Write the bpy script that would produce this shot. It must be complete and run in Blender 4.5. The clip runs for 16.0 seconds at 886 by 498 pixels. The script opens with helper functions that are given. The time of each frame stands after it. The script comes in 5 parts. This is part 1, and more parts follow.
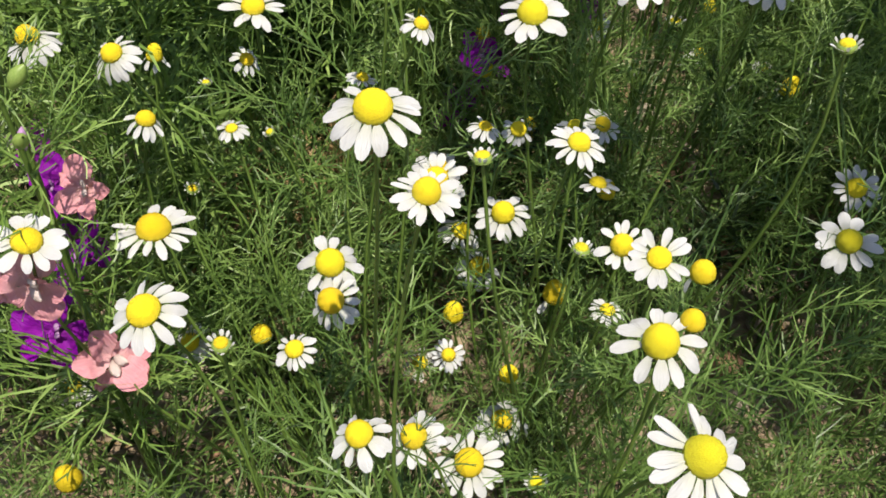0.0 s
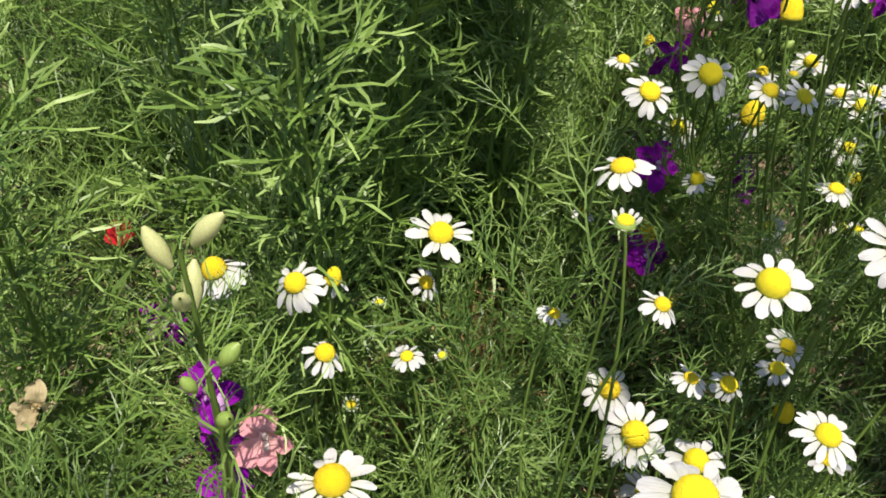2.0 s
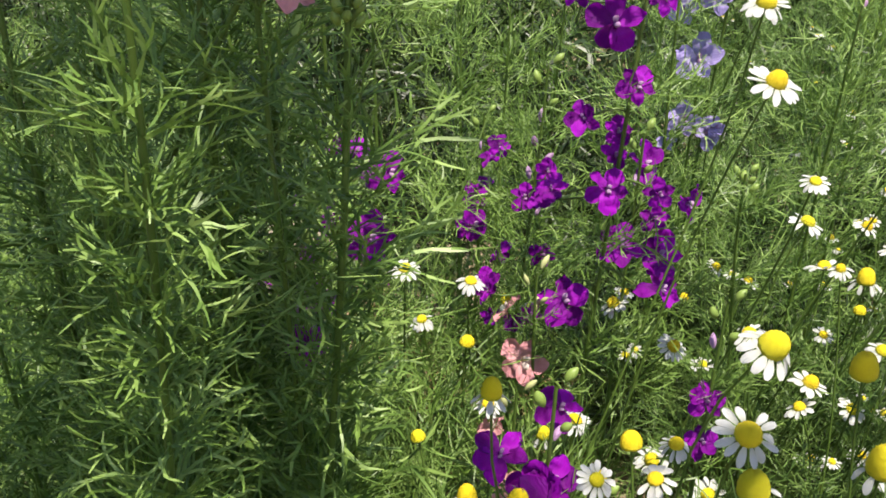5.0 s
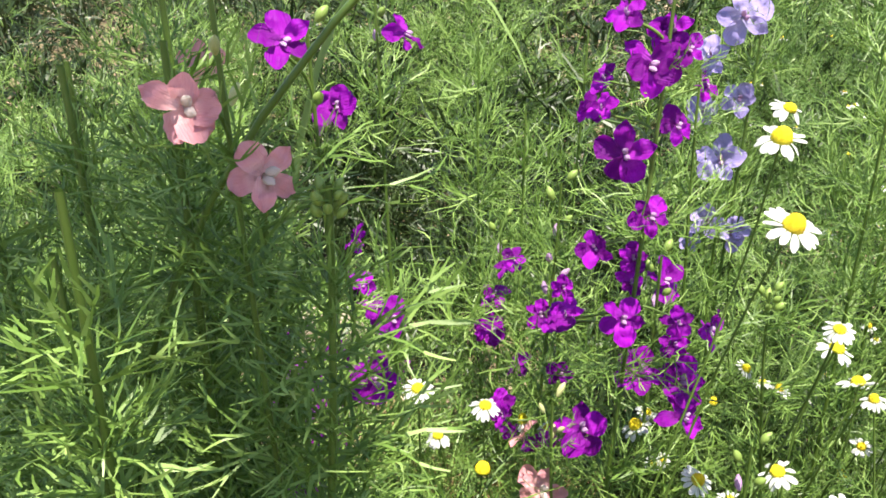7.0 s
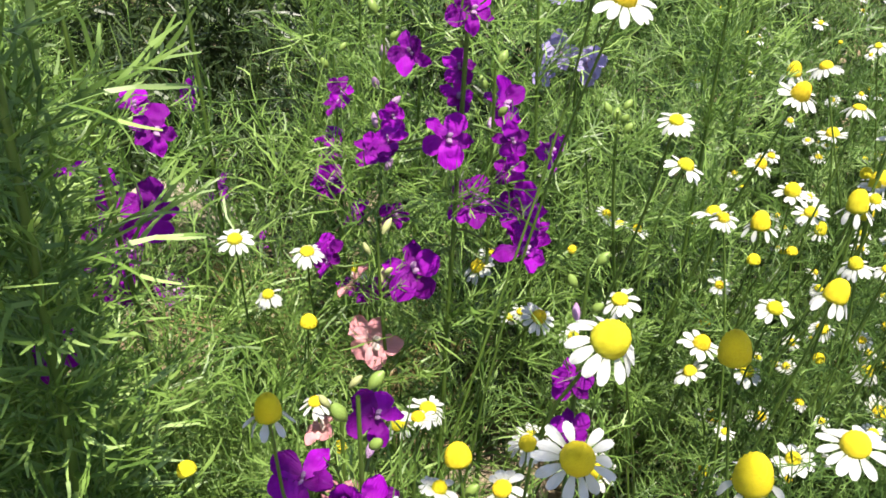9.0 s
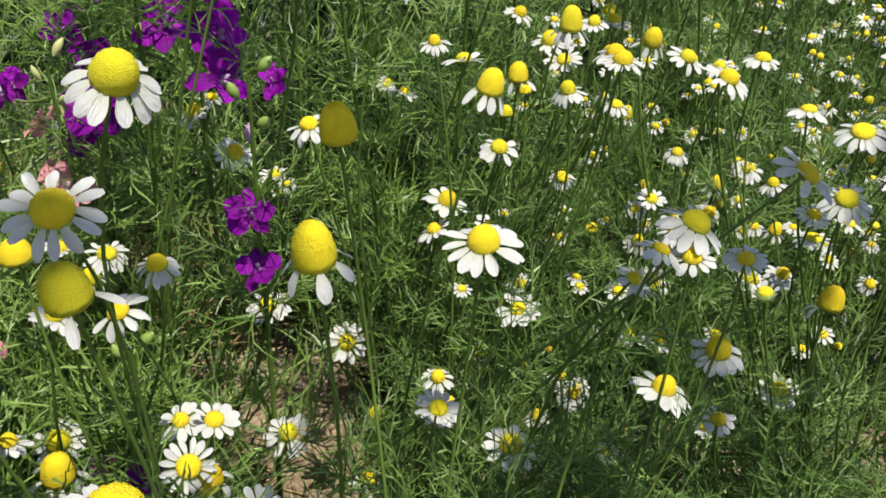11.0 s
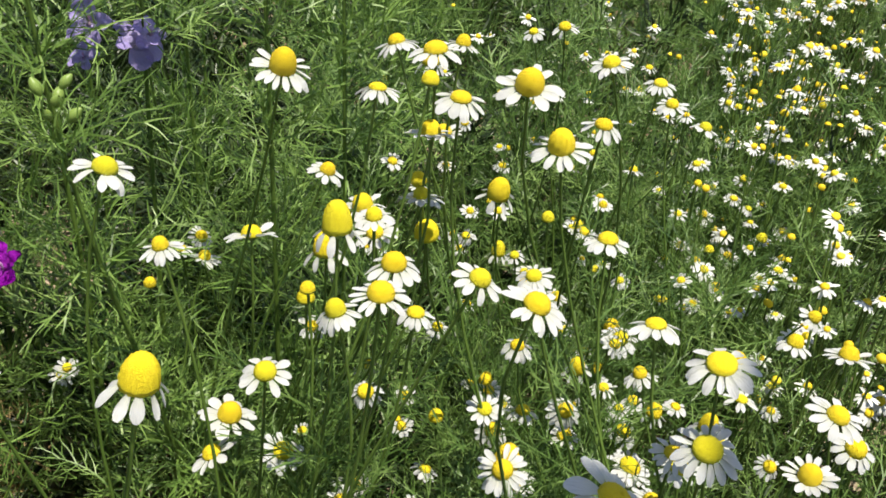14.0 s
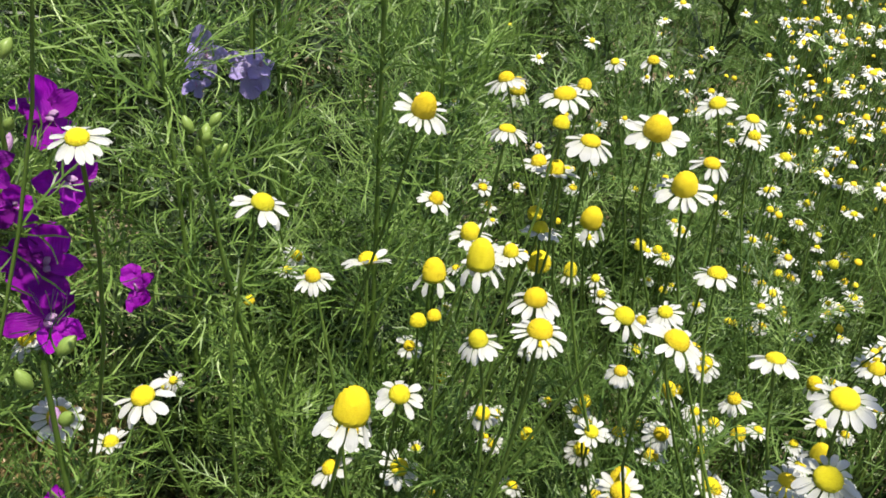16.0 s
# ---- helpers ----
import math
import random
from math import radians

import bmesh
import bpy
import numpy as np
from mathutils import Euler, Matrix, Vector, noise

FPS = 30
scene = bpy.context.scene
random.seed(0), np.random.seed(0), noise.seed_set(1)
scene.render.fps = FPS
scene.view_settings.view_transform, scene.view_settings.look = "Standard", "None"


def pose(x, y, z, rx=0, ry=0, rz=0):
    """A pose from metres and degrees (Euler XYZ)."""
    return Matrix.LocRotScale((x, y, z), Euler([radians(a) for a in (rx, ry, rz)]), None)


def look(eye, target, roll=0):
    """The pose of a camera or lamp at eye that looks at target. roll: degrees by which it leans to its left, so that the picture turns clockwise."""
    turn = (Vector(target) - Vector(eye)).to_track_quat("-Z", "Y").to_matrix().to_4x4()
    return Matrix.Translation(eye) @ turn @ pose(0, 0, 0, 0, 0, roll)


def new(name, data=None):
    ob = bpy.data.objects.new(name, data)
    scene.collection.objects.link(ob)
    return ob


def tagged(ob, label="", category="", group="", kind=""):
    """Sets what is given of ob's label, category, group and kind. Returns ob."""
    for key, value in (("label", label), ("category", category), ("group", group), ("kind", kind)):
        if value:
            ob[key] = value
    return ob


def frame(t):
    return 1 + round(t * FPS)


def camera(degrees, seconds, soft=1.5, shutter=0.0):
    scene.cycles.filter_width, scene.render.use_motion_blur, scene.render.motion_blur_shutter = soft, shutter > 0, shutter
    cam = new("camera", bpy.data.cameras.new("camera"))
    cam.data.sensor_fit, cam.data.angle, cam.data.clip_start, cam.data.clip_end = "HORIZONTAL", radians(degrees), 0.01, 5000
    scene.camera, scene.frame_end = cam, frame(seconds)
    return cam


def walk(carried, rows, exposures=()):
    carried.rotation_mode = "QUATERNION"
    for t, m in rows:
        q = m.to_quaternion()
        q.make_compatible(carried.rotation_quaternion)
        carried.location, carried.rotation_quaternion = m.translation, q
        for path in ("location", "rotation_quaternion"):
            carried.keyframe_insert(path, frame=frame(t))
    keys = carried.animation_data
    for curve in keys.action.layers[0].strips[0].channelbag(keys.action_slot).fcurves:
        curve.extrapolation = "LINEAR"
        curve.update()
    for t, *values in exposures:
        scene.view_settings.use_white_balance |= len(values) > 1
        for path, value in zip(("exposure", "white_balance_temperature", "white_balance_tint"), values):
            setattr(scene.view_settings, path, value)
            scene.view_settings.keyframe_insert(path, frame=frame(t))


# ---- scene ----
cam = camera(53.66, 16.0, 1.7)
PATH = [
    (0, (0.0000, 0.0000, 0.3900), (-0.0224, 1.3422, -1.0925), 2.01),
    (0.5, (-0.0078, 0.0057, 0.3927), (-0.0492, 1.3730, -1.0663), 2.23),
    (1, (-0.0244, 0.0198, 0.3988), (-0.1062, 1.4221, -1.0248), 2.01),
    (1.5, (-0.0384, 0.0334, 0.4029), (-0.1685, 1.4732, -0.9791), 1.47),
    (2, (-0.0488, 0.0479, 0.4091), (-0.1988, 1.5144, -0.9424), 1.21),
    (2.5, (-0.0443, 0.0633, 0.4101), (-0.1500, 1.5582, -0.9143), 1.41),
    (3, (-0.0300, 0.0808, 0.4159), (-0.0513, 1.6195, -0.8615), 2.18),
    (3.5, (-0.0190, 0.0955, 0.4275), (0.0269, 1.6936, -0.7742), 2.60),
    (4, (-0.0089, 0.1097, 0.4471), (0.0687, 1.7587, -0.6821), 1.72),
    (4.5, (0.0005, 0.1220, 0.4722), (0.0757, 1.8257, -0.5727), 1.31),
    (5, (-0.0085, 0.1315, 0.4907), (-0.0100, 1.8817, -0.4771), 1.16),
    (5.2, (-0.0125, 0.1359, 0.4955), (-0.0558, 1.8991, -0.4474), 0.92),
    (7.3, (0.0075, 0.1694, 0.5185), (-0.0741, 1.9668, -0.3548), -0.97),
    (7.5, (0.0108, 0.1776, 0.5155), (-0.0591, 1.9740, -0.3608), -1.01),
    (8, (0.0187, 0.1932, 0.5048), (0.0219, 1.9758, -0.4022), -0.30),
    (8.5, (0.0242, 0.1952, 0.4926), (0.0956, 1.9359, -0.4895), 0.00),
    (9, (0.0375, 0.1902, 0.4674), (0.1774, 1.8699, -0.6091), 0.69),
    (9.5, (0.0545, 0.1858, 0.4452), (0.2461, 1.8230, -0.6875), 1.54),
    (10, (0.0748, 0.1849, 0.4326), (0.3087, 1.7926, -0.7337), 2.39),
    (10.2, (0.0833, 0.1837, 0.4253), (0.3449, 1.7795, -0.7515), 2.80),
    (12.3, (0.1638, 0.2089, 0.4110), (0.5386, 1.8120, -0.7246), 5.87),
    (12.5, (0.1658, 0.2175, 0.4093), (0.5463, 1.8275, -0.7146), 6.00),
    (13, (0.1763, 0.2412, 0.4092), (0.6012, 1.8599, -0.6860), 6.10),
    (13.5, (0.1881, 0.2590, 0.4195), (0.6477, 1.8936, -0.6374), 5.54),
    (14, (0.1902, 0.2674, 0.4184), (0.6568, 1.9184, -0.6093), 5.42),
    (14.5, (0.1830, 0.2720, 0.4169), (0.6369, 1.9278, -0.6088), 5.30),
    (15, (0.1725, 0.2743, 0.4161), (0.6047, 1.9299, -0.6194), 5.29),
    (15.5, (0.1622, 0.2710, 0.4203), (0.5844, 1.9309, -0.6125), 5.58),
    (16, (0.1559, 0.2650, 0.4309), (0.5742, 1.9339, -0.5888), 5.46),
]
walk(cam, [(t, look(eye, target, roll)) for t, eye, target, roll in PATH], [(0.0, 0.58, 6500, 16), (3.5, 0.84, 6600, 16), (5.0, 0.94, 6600, 15), (7.4, 1.54, 6500, 13), (8.4, 1.54, 6500, 13), (9.2, 1.08, 6500, 13), (10.0, 0.56, 6400, 13), (12.4, 0.64, 6500, 11), (14.5, 0.70, 6500, 12), (16.0, 0.72, 6500, 12)])

# ---- daylight ----
SUN_ELEVATION, SUN_AZIMUTH = 76.0, 155.0   # degrees; azimuth clockwise from +y
world = bpy.data.worlds.new("sky")
scene.world = world
world.use_nodes = True
wn, wl = world.node_tree.nodes, world.node_tree.links
sky = wn.new("ShaderNodeTexSky")
sky.sky_type, sky.sun_disc = "NISHITA", False
sky.sun_elevation, sky.sun_rotation = radians(SUN_ELEVATION), radians(SUN_AZIMUTH)
wl.new(sky.outputs["Color"], wn["Background"].inputs["Color"])
wn["Background"].inputs["Strength"].default_value = 0.095
sun = new("sun", bpy.data.lights.new("sun", "SUN"))
sun.data.energy, sun.data.angle, sun.data.color = 5.0, radians(0.53), (1.0, 0.95, 0.81)
az, el = radians(SUN_AZIMUTH), radians(SUN_ELEVATION)
sun.matrix_world = look((math.sin(az) * math.cos(el) * 5, math.cos(az) * math.cos(el) * 5, math.sin(el) * 5), (0, 0, 0))


# ---- materials ----
def node_mat(name, rough=0.5, spec=0.3):
    m = bpy.data.materials.new(name)
    m.use_nodes = True
    b = m.node_tree.nodes["Principled BSDF"]
    b.inputs["Roughness"].default_value = rough
    b.inputs["Specular IOR Level"].default_value = spec
    return m, m.node_tree.nodes, m.node_tree.links, b


def ramp(n, l, fac, stops):
    r = n.new("ShaderNodeValToRGB")
    while len(r.color_ramp.elements) < len(stops):
        r.color_ramp.elements.new(0.5)
    for e, (p, c) in zip(r.color_ramp.elements, stops):
        e.position, e.color = p, (*c, 1)
    l.new(fac, r.inputs["Fac"])
    return r.outputs["Color"]


def noise_tex(n, l, scale, detail=4.0, vec=None):
    t = n.new("ShaderNodeTexNoise")
    t.inputs["Scale"].default_value, t.inputs["Detail"].default_value = scale, detail
    if vec is not None:
        l.new(vec, t.inputs["Vector"])
    return t.outputs["Fac"]


def coords(n, which="Object"):
    return n.new("ShaderNodeTexCoord").outputs[which]


def mixed(n, l, a, b, fac, mode="MIX"):
    x = n.new("ShaderNodeMix")
    x.data_type, x.blend_type = "RGBA", mode
    for sock, v in ((x.inputs["Factor"], fac), (x.inputs["A"], a), (x.inputs["B"], b)):
        if hasattr(v, "is_linked"):
            l.new(v, sock)
        else:
            sock.default_value = v
    return x.outputs["Result"]


def thin(m, n, l, b, colour, share):
    """Lets a share of the light through a thin leaf or petal."""
    tr, mx = n.new("ShaderNodeBsdfTranslucent"), n.new("ShaderNodeMixShader")
    l.new(colour, tr.inputs["Color"])
    mx.inputs["Fac"].default_value = share
    l.new(b.outputs[0], mx.inputs[1])
    l.new(tr.outputs[0], mx.inputs[2])
    l.new(mx.outputs[0], n["Material Output"].inputs["Surface"])


def bump(n, l, b, height, strength, distance):
    k = n.new("ShaderNodeBump")
    k.inputs["Strength"].default_value, k.inputs["Distance"].default_value = strength, distance
    l.new(height, k.inputs["Height"])
    l.new(k.outputs[0], b.inputs["Normal"])


def leaf_mat(name, dark, mid, light, share=0.3, scale=60.0):
    m, n, l, b = node_mat(name, 0.42, 0.36)
    isl = n.new("ShaderNodeNewGeometry").outputs["Random Per Island"]
    patch = noise_tex(n, l, 22.0, 2.0, coords(n))
    add = n.new("ShaderNodeMath")
    add.operation = "MULTIPLY_ADD"
    add.inputs[1].default_value = 0.40
    l.new(isl, add.inputs[0])
    spread = n.new("ShaderNodeMapRange")
    spread.inputs["From Min"].default_value, spread.inputs["From Max"].default_value = 0.30, 0.70
    spread.inputs["To Max"].default_value = 0.60
    l.new(patch, spread.inputs["Value"])
    l.new(spread.outputs[0], add.inputs[2])
    c1 = ramp(n, l, add.outputs[0], ((0.0, dark), (0.5, mid), (1.0, light)))
    f = noise_tex(n, l, scale * 4, 3.0, coords(n))
    c2 = mixed(n, l, c1, (0.5, 0.5, 0.5, 1), f, "OVERLAY")
    l.new(c2, b.inputs["Base Color"])
    thin(m, n, l, b, c2, share)
    return m


def petal_mat(name, inner, outer, vein, share=0.35, var=0.12):
    m, n, l, b = node_mat(name, 0.55, 0.2)
    sep = n.new("ShaderNodeSeparateXYZ")
    l.new(coords(n), sep.inputs[0])
    c = ramp(n, l, sep.outputs["X"], ((0.0, inner), (0.55, outer), (1.0, outer)))
    mp = n.new("ShaderNodeMapping")
    mp.inputs["Scale"].default_value = (1.2, 16.0, 1.0)
    l.new(coords(n), mp.inputs["Vector"])
    streak = noise_tex(n, l, 1.6, 3.0, mp.outputs[0])
    c = mixed(n, l, c, vein, ramp(n, l, streak, ((0.45, (0, 0, 0)), (0.8, (0.45, 0.45, 0.45)))))
    rnd = n.new("ShaderNodeObjectInfo").outputs["Random"]
    c = mixed(n, l, c, ramp(n, l, rnd, ((0.0, (1 - var, 1 - var, 1 - var)), (1.0, (1, 1, 1)))), 1.0, "MULTIPLY")
    l.new(c, b.inputs["Base Color"])
    bump(n, l, b, streak, 0.35, 0.05)
    thin(m, n, l, b, c, share)
    return m


CHAM_LEAF = leaf_mat("chamomile_leaf", (0.022, 0.050, 0.012), (0.098, 0.176, 0.036), (0.305, 0.430, 0.130), 0.32)
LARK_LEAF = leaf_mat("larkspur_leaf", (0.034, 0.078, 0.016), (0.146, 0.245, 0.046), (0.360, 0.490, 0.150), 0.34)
# green taken near-black, so that gaps between the plants read as deep shade
SHADE_LEAF = leaf_mat("shade_dark_leaf", (0.010, 0.020, 0.005), (0.022, 0.040, 0.009), (0.055, 0.085, 0.020), 0.08)
STEM = leaf_mat("green_stem", (0.055, 0.098, 0.016), (0.085, 0.142, 0.024), (0.130, 0.200, 0.040), 0.08, 220.0)
CALYX = leaf_mat("green_calyx", (0.10, 0.16, 0.03), (0.14, 0.20, 0.04), (0.18, 0.25, 0.05), 0.1, 300.0)
BUD = leaf_mat("pale_green_bud", (0.15, 0.23, 0.045), (0.20, 0.29, 0.06), (0.26, 0.34, 0.09), 0.15, 400.0)
PALE_BUD = leaf_mat("cream_green_bud", (0.36, 0.40, 0.15), (0.45, 0.47, 0.20), (0.54, 0.52, 0.26), 0.2, 400.0)
STRAW = leaf_mat("dry_straw", (0.20, 0.13, 0.06), (0.34, 0.24, 0.11), (0.50, 0.38, 0.20), 0.1)
WHITE = petal_mat("white_petal", (0.58, 0.59, 0.47), (0.65, 0.65, 0.64), (0.51, 0.53, 0.52, 1), 0.3, 0.10)
# wide random tone per sepal stands for sunlit and deeply shaded ones
PURPLE = petal_mat("purple_petal", (0.52, 0.04, 0.62), (0.42, 0.006, 0.55), (0.22, 0.0, 0.34, 1), 0.45, 0.62)
PINK = petal_mat("pink_petal", (0.86, 0.56, 0.55), (0.84, 0.38, 0.42), (0.72, 0.25, 0.30, 1), 0.4, 0.15)
LILAC = petal_mat("lilac_petal", (0.64, 0.56, 0.82), (0.48, 0.39, 0.78), (0.30, 0.21, 0.60, 1), 0.4, 0.25)
RED = petal_mat("red_petal", (0.40, 0.015, 0.015), (0.45, 0.015, 0.02), (0.35, 0.01, 0.01, 1), 0.3, 0.2)
CREAM = petal_mat("cream_throat", (0.72, 0.62, 0.55), (0.76, 0.66, 0.62), (0.60, 0.45, 0.42, 1), 0.35, 0.2)
PALE = petal_mat("pale_throat", (0.62, 0.40, 0.62), (0.55, 0.28, 0.60), (0.4, 0.2, 0.45, 1), 0.35, 0.2)


def disc_mat():
    m, n, l, b = node_mat("yellow_florets", 0.62, 0.25)
    v = n.new("ShaderNodeTexVoronoi")
    v.inputs["Scale"].default_value = 15.0
    v.inputs["Randomness"].default_value = 0.45
    l.new(coords(n), v.inputs["Vector"])
    c = ramp(n, l, v.outputs["Distance"], ((0.0, (0.86, 0.72, 0.022)), (0.5, (0.80, 0.62, 0.014)), (0.9, (0.60, 0.42, 0.008))))
    sep = n.new("ShaderNodeSeparateXYZ")
    l.new(coords(n), sep.inputs[0])
    c = mixed(n, l, c, (0.62, 0.60, 0.04, 1), ramp(n, l, sep.outputs["Z"], ((0.0, (0.55, 0.55, 0.55)), (0.45, (0, 0, 0)))))
    rnd = n.new("ShaderNodeObjectInfo").outputs["Random"]
    c = mixed(n, l, c, ramp(n, l, rnd, ((0.0, (0.86, 0.80, 0.7)), (0.55, (1, 1, 1)), (0.8, (0.95, 1.0, 0.9)), (1.0, (0.74, 0.86, 1.0)))), 1.0, "MULTIPLY")
    l.new(c, b.inputs["Base Color"])
    inv = n.new("ShaderNodeMath")
    inv.operation = "SUBTRACT"
    inv.inputs[0].default_value = 1.0
    l.new(v.outputs["Distance"], inv.inputs[1])
    bump(n, l, b, inv.outputs[0], 0.5, 0.03)
    return m


def soil_mat():
    m, n, l, b = node_mat("dry_soil", 0.92, 0.1)
    co = coords(n)
    f = noise_tex(n, l, 9.0, 8.0, co)
    g = noise_tex(n, l, 140.0, 5.0, co)
    c = ramp(n, l, f, ((0.3, (0.15, 0.108, 0.066)), (0.5, (0.28, 0.215, 0.140)), (0.7, (0.42, 0.345, 0.245))))
    c = mixed(n, l, c, ramp(n, l, g, ((0.35, (0.45, 0.42, 0.40)), (0.6, (1, 1, 1)))), 0.8, "MULTIPLY")
    l.new(c, b.inputs["Base Color"])
    bump(n, l, b, g, 0.7, 0.006)
    return m


def stone_mat(name, dark, light):
    m, n, l, b = node_mat(name, 0.85, 0.15)
    co = coords(n)
    f = noise_tex(n, l, 30.0, 8.0, co)
    l.new(ramp(n, l, f, ((0.3, dark), (0.7, light))), b.inputs["Base Color"])
    bump(n, l, b, noise_tex(n, l, 260.0, 4.0, co), 0.5, 0.003)
    return m


DISC, SOIL = disc_mat(), soil_mat()
STONE = stone_mat("pale_stone", (0.22, 0.18, 0.13), (0.38, 0.32, 0.25))
CLOD = stone_mat("red_brown_clod", (0.18, 0.095, 0.055), (0.40, 0.25, 0.16))


# ---- mesh helpers ----
def mesh_of(name, verts, faces, mats, slots=None, smooth=True):
    me = bpy.data.meshes.new(name)
    verts = np.asarray(verts, np.float32)
    me.from_pydata(verts.tolist(), [], faces) if isinstance(faces, list) else flat_faces(me, verts, faces)
    for m in mats:
        me.materials.append(m)
    if slots is not None:
        me.polygons.foreach_set("material_index", np.asarray(slots, np.int32))
    me.polygons.foreach_set("use_smooth", np.full(len(me.polygons), smooth))
    me.update()
    return me


def flat_faces(me, verts, faces):
    """Quads as an array, fast."""
    k = faces.shape[1]
    me.vertices.add(len(verts))
    me.vertices.foreach_set("co", verts.ravel())
    me.loops.add(faces.size)
    me.loops.foreach_set("vertex_index", faces.astype(np.int32).ravel())
    me.polygons.add(len(faces))
    me.polygons.foreach_set("loop_start", np.arange(0, faces.size, k, dtype=np.int32))
    me.update(calc_edges=True)


def tube(pts, radii, sides=3, flat=1.0):
    """A tapered tube along a polyline: vertices and quads."""
    pts, radii = np.asarray(pts, float), np.asarray(radii, float)
    tan = np.gradient(pts, axis=0)
    tan /= np.linalg.norm(tan, axis=1, keepdims=True) + 1e-12
    ref = np.where(np.abs(tan[:, 2:3]) > 0.9, [[1.0, 0, 0]], [[0, 0, 1.0]])
    u = np.cross(tan, ref)
    u /= np.linalg.norm(u, axis=1, keepdims=True) + 1e-12
    w = np.cross(tan, u)
    a = np.arange(sides) * 2 * np.pi / sides
    ring = np.cos(a)[None, :, None] * u[:, None] + flat * np.sin(a)[None, :, None] * w[:, None]
    v = (pts[:, None] + radii[:, None, None] * ring).reshape(-1, 3)
    i, j = np.meshgrid(np.arange(len(pts) - 1), np.arange(sides), indexing="ij")
    k = (j + 1) % sides
    f = np.stack([i * sides + j, i * sides + k, (i + 1) * sides + k, (i + 1) * sides + j], -1).reshape(-1, 4)
    return v, f


def ribbon(pts, half, up=(0.0, 0.0, 1.0)):
    """A flat narrow blade along a polyline: vertices and quads."""
    pts, half = np.asarray(pts, float), np.asarray(half, float)
    tan = np.gradient(pts, axis=0)
    u = np.cross(tan, np.asarray(up, float))
    u /= np.linalg.norm(u, axis=1, keepdims=True) + 1e-12
    v = np.stack([pts - u * half[:, None], pts + u * half[:, None]], 1).reshape(-1, 3)
    i = np.arange(len(pts) - 1) * 2
    return v, np.stack([i, i + 1, i + 3, i + 2], -1)


def joined(parts):
    vs, fs, n = [], [], 0
    for v, f in parts:
        vs.append(v)
        fs.append(f + n)
        n += len(v)
    return np.concatenate(vs), np.concatenate(fs)


def arc(p, d, length, bend, steps):
    """A gently bending line from p along d."""
    p, d = np.array(p, float), np.array(d, float) / np.linalg.norm(d)
    out = [p]
    for _ in range(steps):
        d = d + np.asarray(bend) / steps
        d /= np.linalg.norm(d)
        p = p + d * length / steps
        out.append(p)
    return np.array(out)


def put(name, me, parent, m, label=""):
    ob = new(name, me)
    ob.parent = parent
    ob.matrix_basis = m
    return tagged(ob, label)


def holder(name, x, y, z, label, category, group=""):
    ob = new(name)
    ob.empty_display_size = 0.01
    ob.location = (x, y, z)
    return tagged(ob, label, category, group)


def toward(n, spin=0.0):
    """A turn that brings +z to n."""
    return Vector((0, 0, 1)).rotation_difference(Vector(n).normalized()).to_matrix().to_4x4() @ Matrix.Rotation(spin, 4, "Z")


rng = np.random.default_rng(7)


def turned(d, n, a):
    """d turned by a about the unit normal n."""
    return d * math.cos(a) + np.cross(n, d) * math.sin(a) + n * n.dot(d) * (1 - math.cos(a))


def unit(v):
    return v / (np.linalg.norm(v) + 1e-12)


def lobe(r, p, d, n, length, rad, steps, curl):
    """One narrow lobe of a divided leaf: a curved blade that thins to its tip and keeps its face to n."""
    line = arc(p, d, length, np.cross(n, d) * curl + n * r.normal(0.05, 0.3), steps)
    return line, ribbon(line, rad * np.linspace(1.0, 0.40, steps + 1), n + r.normal(0, 0.30, 3))


def feather_leaf(r, length=0.036, pairs=5, rad=0.00030, fine=True):
    """A twice divided chamomile leaf from the origin along +x: a bowed rib, paired side ribs, short curved lobes."""
    n = unit(np.array((r.normal(0, 0.2), r.normal(0, 0.2), 1.0)))
    spine = arc((0, 0, 0), (1, 0, 0.45), length, (0, r.normal(0, 0.35), r.uniform(-0.9, 0.1)), 5)
    parts = [ribbon(spine, rad * np.linspace(1.35, 0.6, 6), n)]
    for k in range(pairs):
        for side in (-1, 1):
            t = 0.20 + 0.78 * (k + r.uniform(0, 0.5)) / pairs
            i = min(4, int(t * 5))
            along = unit(spine[i + 1] - spine[i])
            at = spine[i] + (spine[i + 1] - spine[i]) * (t * 5 - i)
            d = unit(turned(along, n, side * r.uniform(0.65, 1.05)) + n * r.normal(0.1, 0.30))
            ln = length * r.uniform(0.24, 0.38) * (0.55 + 0.75 * math.sin(min(1.0, 1.25 - t) * math.pi * 0.8))
            rib, blade = lobe(r, at, d, n, ln, rad, 3 if fine else 2, -side * r.uniform(0.2, 0.9))
            parts.append(blade)
            for q in range(2):
                w = side if q else -side
                e = unit(turned(d, n, -w * r.uniform(0.5, 0.9)) + n * r.normal(0.05, 0.25))
                parts.append(lobe(r, rib[1 + q % (2 if fine else 1)], e, n, ln * r.uniform(0.35, 0.6), rad * 0.92, 2 if fine else 1, w * r.uniform(0.2, 0.9))[1])
    return joined(parts)


